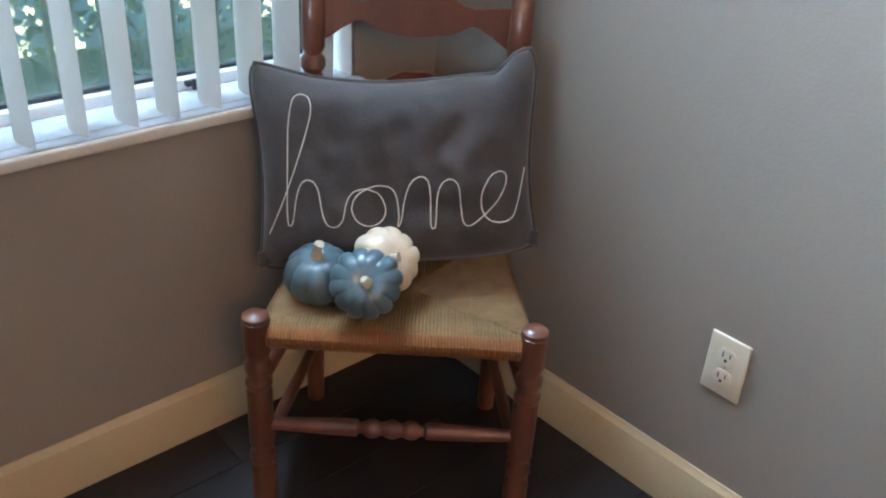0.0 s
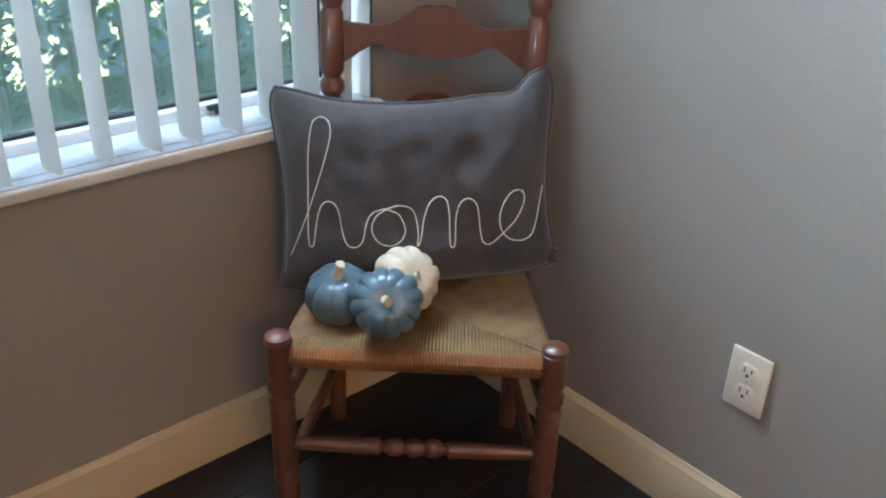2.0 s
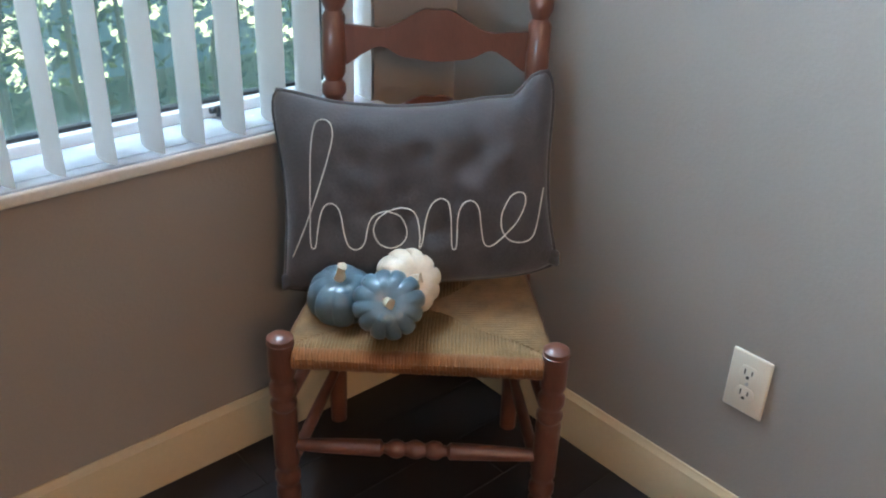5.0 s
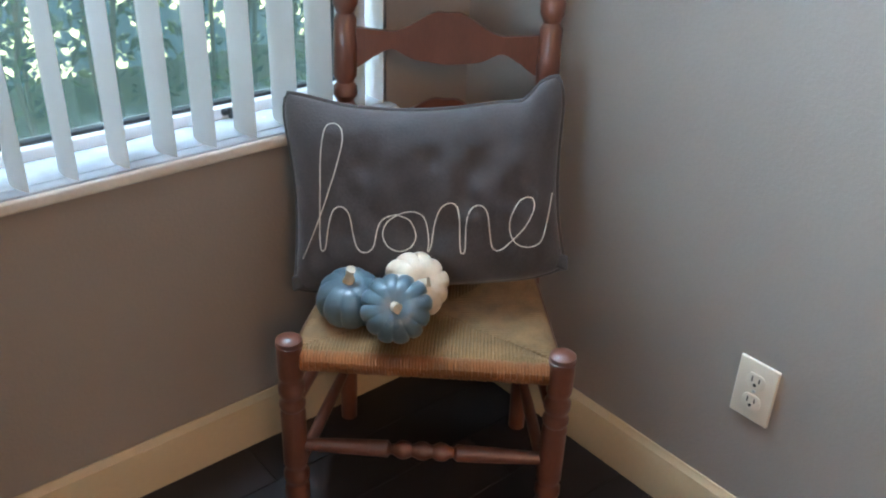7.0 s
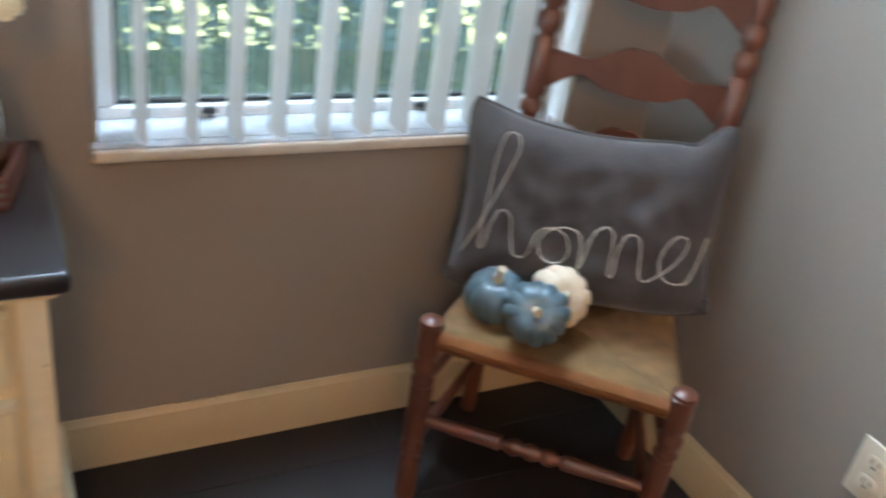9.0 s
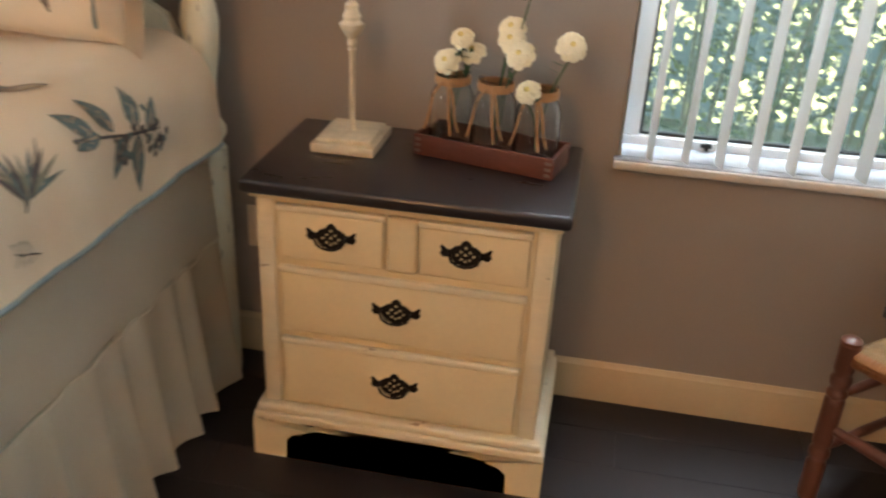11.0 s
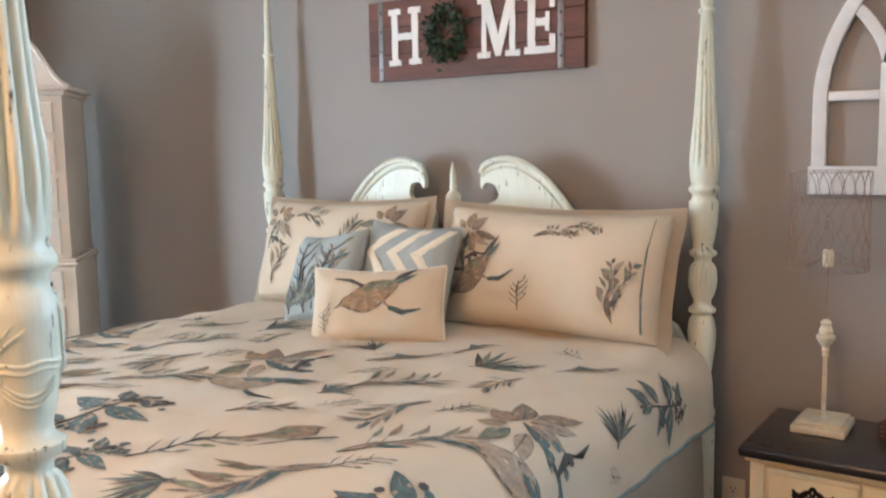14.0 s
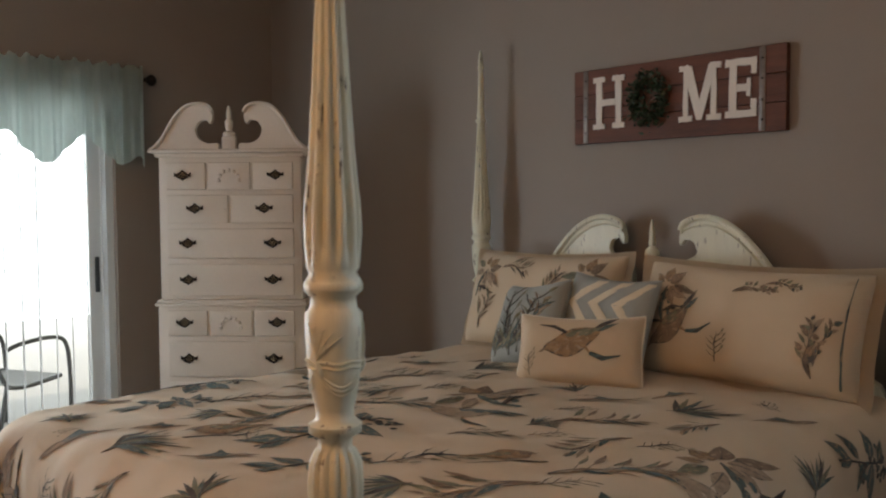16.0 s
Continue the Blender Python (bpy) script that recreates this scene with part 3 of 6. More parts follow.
def build_chair():
    c = thing("ladder_back_chair", CH, "cherry-stained turned ladder-back chair with a woven rush seat", "chair")
    for sx in (-0.211, 0.211):
        part("front_leg", lathe(B(), turned(0.399, 0.0205, (0.12, 0.275, 0.30)), 24, at=(sx, 0, 0)), CHAIRWOOD, c)
    for sx in (-0.168, 0.174):
        prof = [(0.016, 0), (0.019, 0.2), (0.0195, 0.62), (0.020, 0.655), (0.014, 0.664), (0.021, 0.675), (0.0205, 0.688), (0.014, 0.696), (0.020, 0.708), (0.0195, 0.80), (0.014, 0.81), (0.021, 0.825), (0.021, 0.845), (0.014, 0.855), (0.021, 0.868), (0.021, 0.89), (0.014, 0.90), (0.0185, 0.915), (0.0175, 1.04), (0.010, 1.05), (0.018, 1.07), (0.020, 1.09), (0.012, 1.115), (0.004, 1.12)]
        bm = lathe(B(), prof, 20)
        for v in bm.verts:
            lean = max(0.0, v.co.z - 0.36)
            v.co.y += 0.30 + 0.11 * lean
            v.co.x += sx
        part("rear_leg", bm, CHAIRWOOD, c)
    # seat rails and stretchers

    def rung(name, a, b, r, mat_, beads=False):
        a, b = Vector(a), Vector(b)
        n = 70
        pts, tap = [], []
        for i in range(n + 1):
            t = i / n
            pts.append(a.lerp(b, t))
            e = 0.72 + 0.5 * math.sin(math.pi * min(1, max(0, t))) ** 0.8 * (0.55 if not beads else 0.75)
            if beads:
                q = abs(t - 0.5)
                if q < 0.117:
                    e = 0.60 + 0.58 * abs(math.cos(q * math.pi / 0.078)) ** 0.7
                elif q < 0.135:
                    e = 0.62
            tap.append(e)
        part(name, tube(B(), pts, r, 14, taper=tap), mat_, c)
    rung("front_rail", (-0.20, -0.002, 0.358), (0.20, -0.002, 0.358), 0.0125, RAILWOOD)
    rung("front_stretcher", (-0.20, 0, 0.185), (0.20, 0, 0.185), 0.0135, CHAIRWOOD, True)
    for s, xr in ((-1, -0.168), (1, 0.174)):
        rung("side_rail", (s * 0.207, 0.01, 0.356), (xr, 0.29, 0.356), 0.012, CHAIRWOOD)
        rung("side_stretcher", (s * 0.209, 0.0, 0.262), (xr, 0.30, 0.262), 0.011, CHAIRWOOD)
        rung("side_stretcher", (s * 0.209, 0.0, 0.13), (xr, 0.30, 0.13), 0.011, CHAIRWOOD)
    rung("rear_rail", (-0.16, 0.30, 0.356), (0.166, 0.30, 0.356), 0.012, CHAIRWOOD)
    rung("rear_stretcher", (-0.16, 0.30, 0.20), (0.166, 0.30, 0.20), 0.011, CHAIRWOOD)
    # shaped slats
    for zc, hh in ((0.625, 0.052), (0.765, 0.056), (0.925, 0.062)):
        top, bot = [], []
        for i in range(41):
            t = -1 + 2 * i / 40
            at_ = abs(t)
            up = 0.30 + 0.70 * (0.5 + 0.5 * math.cos(math.pi * min(1, at_ / 0.62))) - 0.10 * math.exp(-(t / 0.09) ** 2) + 0.12 * max(0, at_ - 0.62) / 0.38
            dn = -0.55 + 0.33 * math.exp(-((at_ - 0.60) / 0.16) ** 2) - 0.10 * math.exp(-(t / 0.22) ** 2) - 0.30 * max(0, at_ - 0.8) / 0.2
            top.append((0.003 + 0.156 * t, zc + hh * up))
            bot.append((0.003 + 0.156 * t, zc + hh * dn))
        y = 0.30 + 0.11 * (zc - 0.36)
        bm = slab(B(), top + bot[::-1], 0.010, Matrix.Translation((0, y - 0.004, 0)))
        for v in bm.verts:
            v.co.y += 0.012 * (1 - ((v.co.x - 0.003) / 0.156) ** 2)
        part("slat", bm, CHAIRWOOD, c, "wavy-edged back slat", angle=50)
    # rush seat: four panels of cords that turn at the diagonals
    fw, bw, dp = 0.196, 0.158, 0.305
    cx, cy = 0.002, 0.15

    def height(x, y):
        return SEAT_Z + 0.004 - 0.010 * max(0.0, 1 - (x / 0.19) ** 2) * max(0.0, 1 - ((y - cy) / 0.16) ** 2)
    pitch = 0.0056
    core = [(-fw, -0.007), (fw, -0.007), (bw + 0.003, dp - 0.002), (-bw, dp - 0.002)]
    bm = B()
    f = bm.faces.new([bm.verts.new((x, y, SEAT_Z - 0.0125)) for x, y in core])
    g = bmesh.ops.extrude_face_region(bm, geom=[f])
    bmesh.ops.translate(bm, verts=[v for v in g["geom"] if isinstance(v, bmesh.types.BMVert)], vec=(0, 0, -0.006))
    part("seat_core", bm, RUSH, c, "packed rush under the weave", smooth=False)

    # the cords wrapped over the front rail, in a glossier orange brown
    bm = B()
    for i in range(78):
        x = -0.192 + 0.384 * (i + 0.5) / 78
        r = 0.0152 + 0.0004 * math.sin(i * 7.3)
        pts = [(x + 0.0006 * math.sin(i * 3.1 + k), -0.002 - r * math.sin(a), 0.3585 + r * math.cos(a)) for k, a in enumerate(radians(q) for q in range(-30, 211, 24))]
        tube(bm, pts, 0.0034, 6)
    tagged(part("rush_roll", bm, ROLLRUSH, c, "orange-brown rush wrapped over the front rail"), kind="stuff")

    def panel(name, count, edge_at, inner_at):
        bm = B()
        for i in range(count):
            s = -1 + (2 * i + 1) / count
            a, b = Vector((*edge_at(s), 0)), Vector((*inner_at(s), 0))
            out = (a - b)
            ln = max(out.length, 1e-4)
            out.normalize()
            pts = []
            w = 0.0012 * math.sin(i * 12.9)
            pts.append(Vector((a.x + out.x * 0.007, a.y + out.y * 0.007, SEAT_Z - 0.020)))
            pts.append(Vector((a.x + out.x * 0.014, a.y + out.y * 0.014, SEAT_Z - 0.011)))
            pts.append(Vector((a.x + out.x * 0.011, a.y + out.y * 0.011, SEAT_Z - 0.002)))
            for k in range(4):
                p = a.lerp(b, k / 3)
                pts.append(Vector((p.x, p.y, height(p.x, p.y) + w)))
            tube(bm, pts, pitch * 0.53, 6)
        tagged(part(name, bm, RUSH, c, "woven rush panel"), kind="stuff")
    panel("rush_panel", 70, lambda s: (fw * s, 0.004), lambda s: (fw * s, 0.004 + (1 - abs(s)) * 0.150))
    panel("rush_panel", 56, lambda s: (bw * s + 0.003, dp - 0.006), lambda s: (bw * s + 0.003, dp - 0.006 - (1 - abs(s)) * 0.150))
    for sg in (-1, 1):
        def edge(s, sg=sg):
            t = (s + 1) / 2
            return (sg * (fw + (bw - fw) * t) + (0.003 if sg > 0 else 0.0), 0.006 + (dp - 0.014) * t)

        def inner(s, sg=sg):
            x, y = edge(s)
            return (x - sg * (1 - abs(s)) * 0.185, y)
        panel("rush_panel", 52, edge, inner)
    return c


build_chair()


def pillow_fn(w, h, t, ear=0.10, sag=0.0, soft_corner=0.02, dog_ear=0.0, round_corner=0, slump=0.0):
    """Front surface of a stuffed cushion: u, v from -1 to 1 give a local point; side +1 front, -1 back."""
    def fn(u, v, side=1):
        pinch = 1 - ear * (1 - v * v) * abs(u) ** 3 * 0.9
        pinv = 1 - ear * (1 - u * u) * abs(v) ** 3 * 1.1
        corner = 1 - soft_corner * (abs(u) * abs(v)) ** 5
        if round_corner and (u or v):
            big = max(abs(u), abs(v))
            corner = 1 - big ** 9 * (1 - big / (abs(u) ** round_corner + abs(v) ** round_corner) ** (1 / round_corner))
        x = w / 2 * u * pinch * corner
        z = h / 2 * v * pinv * corner - sag * (1 - u * u) * max(0, v)
        if v > 0 and dog_ear:
            e = max(0.0, min(1.0, (u - 0.66) / 0.20))
            z += dog_ear * v * v * (e * e * (3 - 2 * e) - 0.35 * math.exp(-((u - 0.74) / 0.16) ** 2))
        if slump:
            # the lower right corner is pushed up and folded, the upper left one stands up a little
            e = max(0.0, min(1.0, (u + 0.1) / 1.05))
            z += slump * e * e * max(0.0, -v) ** 1.5
            z += 0.35 * slump * max(0.0, -u - 0.55) / 0.45 * max(0.0, v) ** 3
            x += 0.25 * slump * max(0.0, (abs(u) - 0.8) / 0.2) * max(0.0, (-v - 0.72) / 0.28) * (1 if u > 0 else -1)
        full = max(0.0, (1 - u ** 4)) ** 0.48 * max(0.0, (1 - v ** 4)) ** 0.48
        return Vector((x, -side * t / 2 * full, z))
    return fn


def cushion_mesh(fn, wob=0.002, seed=0, nu=36, nv=28):
    bm = B()
    for side in (1, -1):
        def surf(u, v, side=side):
            a, b = math.sin((u - 0.5) * math.pi), math.sin((v - 0.5) * math.pi)
            p = fn(a, b, side)
            f = (1 - a ** 4) * (1 - b ** 4)
            return p + Vector((0, -side * wob * f * (noise.noise(Vector((p.x * 14 + seed, p.z * 14, side))) + 0.8 * noise.noise(Vector((p.x * 35, p.z * 28 + seed, side)))), 0))
        sheet(bm, surf, nu, nv)
    bmesh.ops.remove_doubles(bm, verts=bm.verts, dist=0.0006)
    return bm


def edge_path(fn, n=26):
    e = [fn(-1 + 2 * i / n, -1) for i in range(n)] + [fn(1, -1 + 2 * i / n) for i in range(n)] + [fn(1 - 2 * i / n, 1) for i in range(n)] + [fn(-1, 1 - 2 * i / n) for i in range(n)]
    return e


def build_home_pillow():
    fn = pillow_fn(0.472, 0.348, 0.115, 0.105, 0.018, 0.0, 0.025, 8, 0.030)
    p = thing("throw_pillow", CH @ pose(-0.018, 0.205, 0.555, -14, -4.6, 0), "grey velvet pillow reading home in ivory cord", "pillow")
    part("cover", cushion_mesh(fn, 0.009, 4, 70, 54), VELVET, p)
    part("piping", tube(B(), edge_path(fn), 0.0046, 8, closed=True), VELVET, p, "grey velvet piping")
    # gathered, tied-off lower corners
    for sx in (-1, 1):
        q = fn(sx, -1)
        bm = B()
        for k in range(5):
            a = 0.5 + 0.55 * k
            pts = [q + Vector((-sx * (0.030 - 0.006 * k), -0.010 - 0.004 * math.sin(a), 0.012 + 0.006 * k)), q + Vector((-sx * 0.010, -0.013, 0.010 + 0.003 * k)), q + Vector((sx * 0.004, -0.006, 0.002 + 0.004 * k)), q + Vector((sx * 0.002, 0.008, 0.004))]
            tube(bm, spline([tuple(v) for v in pts], 4), 0.0066, 8, taper=[0.3 + 0.7 * math.sin(math.pi * min(1, (j + 1) / 13)) for j in range(13)])
        part("corner_tuck", bm, VELVET, p, "gathered velvet corner")
    # lettering strokes in a field 1000 wide and 740 high
    strokes = [
        [(103, 640), (168, 490), (215, 360), (243, 250), (238, 195), (212, 180), (185, 205), (172, 290), (167, 400), (167, 500), (172, 590), (182, 605), (192, 590), (200, 520), (215, 472), (243, 457), (270, 480), (285, 550), (303, 593), (328, 603), (350, 580), (362, 520), (382, 492), (418, 480)],
        [(418, 480), (458, 500), (478, 545), (465, 583), (430, 598), (395, 585), (377, 545), (387, 508), (420, 482), (460, 471), (496, 482), (512, 515), (518, 560), (516, 597), (526, 575), (535, 510), (552, 462), (580, 441), (604, 455), (612, 500)],
        [(612, 500), (614, 585), (621, 603), (629, 588), (632, 505), (646, 462), (674, 448), (697, 470), (705, 540), (713, 588), (736, 600), (775, 567), (820, 520), (850, 470), (852, 437), (831, 427), (797, 442), (771, 490), (771, 545), (796, 582), (835, 592), (873, 577), (896, 532), (915, 470), (930, 420)]]
    for s in strokes:
        path = []
        for x, y in spline(s, 5):
            y += (9 - 24 * (x - 100) / 800) * min(1.0, max(0.0, (y - 200) / 200))
            x += 15
            yt, yb = 85 - 35 * x / 940, 705 - 60 * (x - 85) / 885
            v = 0.92 * (1 - 2 * (y - yt) / (yb - yt)) + 0.19
            xl = 25 + 60 * (y - 85) / 620
            u = 2 * (x - xl) / (967 - xl) - 1
            q = fn(min(0.985, max(-0.985, u)), v)
            fz = (1 - u ** 4) * (1 - v ** 4)
            wob = 0.009 * fz * (noise.noise(Vector((q.x * 14 + 4, q.z * 14, 1))) + 0.8 * noise.noise(Vector((q.x * 35, q.z * 28 + 4, 1))))
            path.append(q + Vector((0, -0.0012 - wob, 0)))
        part("cord", tube(B(), path, 0.0009, 6), CORD, p, "ivory cord lettering")


build_home_pillow()


def build_pumpkin(m, r, h, mat_, label, ribs=10, stem_len=0.022, seed=0):
    p = thing("pumpkin", m, label, "pumpkin", "decorative pumpkins on the chair")
    rnd = random.Random(seed)
    ph = [rnd.uniform(0.92, 1.08) for _ in range(ribs)]
    bm = B()
    nu, nv = ribs * 10, 26

    def surf(u, v):
        a = 2 * math.pi * u
        lat = -math.pi / 2 + math.pi * v
        k = abs(math.sin(a * ribs / 2))
        rib = (0.89 + 0.11 * k ** 0.48) * (1 + 0.35 * (ph[int(u * ribs) % ribs] - 1))
        c = math.cos(lat)
        rr = r * (c ** 0.72 if c > 0 else 0) * (1 - (1 - rib) * c ** 0.3)
        z = h / 2 * math.sin(lat) * (1 - 0.20 * (1 - min(1, (rr / (r * 0.55)))) ** 1.4)
        return (rr * math.cos(a), rr * math.sin(a), h / 2 + z)
    sheet(bm, surf, nu, nv, closed_u=True)
    bmesh.ops.remove_doubles(bm, verts=bm.verts, dist=0.0004)
    part("body", bm, mat_, p, angle=70)
    top = h / 2 + h / 2 * 0.80
    bm = B()
    pts = [(0, 0, top - 0.004), (0.001, 0.0, top + stem_len * 0.4), (0.003, -0.002, top + stem_len * 0.8), (0.005, -0.003, top + stem_len)]
    tube(bm, pts, 0.0078, 9, taper=[1.5, 0.95, 0.85, 1.05])
    for v in bm.verts:
        a = math.atan2(v.co.y, v.co.x)
        v.co += Vector((math.cos(a), math.sin(a), 0)) * 0.0012 * math.sin(5 * a)
    part("stem", bm, STEM, p, "dry beige stem")
    return p


build_pumpkin(CH @ pose(-0.128, 0.102, SEAT_Z + 0.003, 10, -5, 20), 0.0555, 0.082, BLUESKIN, "painted dusty-blue small pumpkin on the rush seat", 9, 0.030, 1)
build_pumpkin(CH @ pose(-0.048, 0.052, SEAT_Z + 0.053, 54, 2, 0), 0.0550, 0.078, BLUESKIN, "painted dusty-blue small pumpkin tilted forward on the seat", 12, 0.012, 2)
build_pumpkin(CH @ pose(-0.038, 0.118, SEAT_Z + 0.052, 52, -12, 40), 0.0555, 0.072, WHITESKIN, "cream small pumpkin tilted against the pillow", 11, 0.012, 3)


def build_outlet(m, label):
    # faces -x on the east wall
    o = thing("wall_outlet", m, label, "outlet")
    hw, hh = 0.0345, 0.0545
    part("plate", box(B(), -hw, hw, -0.006, 0.0, -hh, hh, 0.003, 3), PLASTIC, o)
    for zc in (0.0195, -0.0195):
        bm = lathe(B(), [(0.0165, 0), (0.0165, 0.0018), (0.0150, 0.0026)], 28, m=Matrix.Rotation(radians(90), 4, "X"), at=(0, -0.006, zc))
        for v in bm.verts:
            v.co.z = zc + max(-0.0135, min(0.0135, v.co.z - zc))
        r = part("receptacle", bm, PLASTIC, o)
        bm = box(box(B(), -0.0072, -0.0052, -0.0094, -0.0084, zc - 0.001, zc + 0.0085), 0.0052, 0.0072, -0.0094, -0.0084, zc + 0.0005, zc + 0.0085)
        lathe(bm, [(0.0028, 0), (0.0028, 0.001)], 12, m=Matrix.Rotation(radians(90), 4, "X"), at=(0, -0.0084, zc - 0.006))
        part("slots", bm, SLOT, r, "dark plug slots", smooth=False)
    part("screw", lathe(B(), [(0.003, 0), (0.003, 0.001), (0.002, 0.0018)], 12, m=Matrix.Rotation(radians(90), 4, "X"), at=(0, -0.006, 0)), STEEL, o)


build_outlet(pose(-0.001, -0.7215, 0.325, 0, 0, -90), "ivory duplex wall outlet on the taupe wall")
build_outlet(pose(-1.868, -0.001, 0.353), "ivory duplex wall outlet behind the nightstand")

# ---- drawer furniture ----


def bail_plate(parent, m, w=0.085):
    """Pierced batwing plate with a hanging bail."""
    half = [(0.0, 0.30), (0.07, 0.26), (0.12, 0.18), (0.20, 0.16), (0.27, 0.10), (0.33, 0.06), (0.40, 0.10), (0.47, 0.16), (0.50, 0.13), (0.47, 0.05), (0.50, -0.02), (0.44, -0.09), (0.36, -0.08), (0.29, -0.05), (0.26, -0.13), (0.19, -0.20), (0.11, -0.22), (0.06, -0.27), (0.0, -0.31)]
    out = [(x * w, z * w) for x, z in half] + [(-x * w, z * w) for x, z in half[-2:0:-1]]
    h = part("handle", slab(B(), out, -0.0028, m), IRON, parent, "dark pierced batwing drawer pull", smooth=False)
    bm = B()
    pts = [m @ Vector((w * x, -0.004 - d, w * z)) for x, d, z in ((-0.30, 0.001, 0.05), (-0.31, 0.010, 0.02), (-0.25, 0.014, -0.10), (-0.12, 0.015, -0.17), (0, 0.015, -0.185), (0.12, 0.015, -0.17), (0.25, 0.014, -0.10), (0.31, 0.010, 0.02), (0.30, 0.001, 0.05))]
    tube(bm, pts, 0.0026, 7)
    part("bail", bm, IRON, h)
    bm = B()
    for x, z in ((0, 0.15), (-0.09, 0.06), (0.09, 0.06), (0, 0.0), (-0.16, -0.02), (0.16, -0.02), (-0.08, -0.10), (0.08, -0.10), (0, -0.14)):
        slab(bm, [(w * (x + 0.024 * math.cos(k * math.pi / 3)), w * (z + 0.030 * math.sin(k * math.pi / 3))) for k in range(6)], -0.0008, m @ Matrix.Translation((0, -0.0029, 0)))
    part("piercing", bm, CREAM, h, "painted wood showing through", smooth=False)
    return h


def drawer_front(parent, x0, x1, z0, z1, y, mat_, edge):
    """Raised front with a sloped lip; y is the carcass face, fronts point to -y."""
    bm = box(B(), x0, x1, y - 0.013, y - 0.001, z0, z1, 0.005, 3)
    d = part("drawer", bm, mat_, parent)
    lip = B()
    box(lip, x0 - 0.003, x1 + 0.003, y - 0.017, y - 0.001, z1 + 0.0005, z1 + 0.014, 0.004, 2)
    part("lip", lip, edge, d, "worn moulded edge")
    return d


def build_nightstand():
    n = thing("nightstand", pose(-1.435, 0, 0), "cream distressed three-drawer nightstand with a dark wood top", "nightstand")
    hw, yf, yb = 0.288, -0.368, -0.022
    bm = box(B(), -hw, hw, yf, yb, 0.128, 0.617, 0.006)
    part("body", bm, CREAM, n)
    for s in (-1, 1):
        part("corner_post", box(B(), min(s * hw, s * (hw - 0.035)), max(s * hw, s * (hw - 0.035)) , yf - 0.006, yf - 0.0005, 0.131, 0.615, 0.004, 2), CREAMWEAR, n, "worn corner stile")
    top = box(B(), -0.313, 0.313, -0.401, -0.014, 0.619, 0.647, 0.009, 3)
    part("top", top, DARKTOP, n, "dark stained wood top")
    part("under_moulding", box(B(), -0.299, 0.299, -0.384, -0.016, 0.606, 0.618, 0.004), CREAM, n)
    part("base_moulding", box(box(B(), -0.304, 0.304, -0.390, -0.016, 0.112, 0.131, 0.006, 3), -0.310, 0.310, -0.396, -0.016, 0.094, 0.1115, 0.004, 2), CREAMWEAR, n, "worn base moulding")
    # scalloped front apron with bracket feet
    half = [(0.312, 0.0), (0.312, 0.094), (0.0, 0.094), (0.0, 0.052), (0.04, 0.050), (0.08, 0.058), (0.12, 0.072), (0.165, 0.083), (0.195, 0.074), (0.205, 0.058), (0.222, 0.064), (0.238, 0.050), (0.240, 0.0)]
    part("apron", slab(B(), [p for p in half if p[0] > 0 or p[1] < 0.09] + [(-x, z) for x, z in half[::-1] if x > 0], 0.02, Matrix.Translation((0, -0.396, 0))), CREAM, n, angle=50)
    for s in (-1, 1):
        m = Matrix.Translation((s * 0.312 - (0.02 if s > 0 else 0), 0, 0))
        bm = box(box(box(B(), 0, 0.02, -0.375, -0.30, 0, 0.094), 0, 0.02, -0.10, -0.016, 0, 0.094), 0, 0.02, -0.2995, -0.1005, 0.06, 0.094)
        bm.transform(m)
        part("side_apron", bm, CREAM, n, smooth=False)
    # drawers: two shallow fronts over two wide ones
    drawer_front(n, -0.243, -0.034, 0.484, 0.585, yf, CREAM, CREAMWEAR)
    drawer_front(n, 0.034, 0.243, 0.484, 0.585, yf, CREAM, CREAMWEAR)
    part("divider", box(B(), -0.031, 0.031, yf - 0.010, yf - 0.001, 0.480, 0.598, 0.008, 3), CREAM, n)
    drawer_front(n, -0.243, 0.243, 0.318, 0.452, yf, CREAM, CREAMWEAR)
    drawer_front(n, -0.243, 0.243, 0.142, 0.288, yf, CREAM, CREAMWEAR)
    drawers = [o for o in n.children if o.name.startswith("drawer")]
    for d, (x, z) in zip(drawers, ((-0.136, 0.541), (0.124, 0.541), (-0.006, 0.396), (-0.006, 0.222))):
        bail_plate(d, Matrix.Translation((x, yf - 0.0135, z)), 0.098)


build_nightstand()


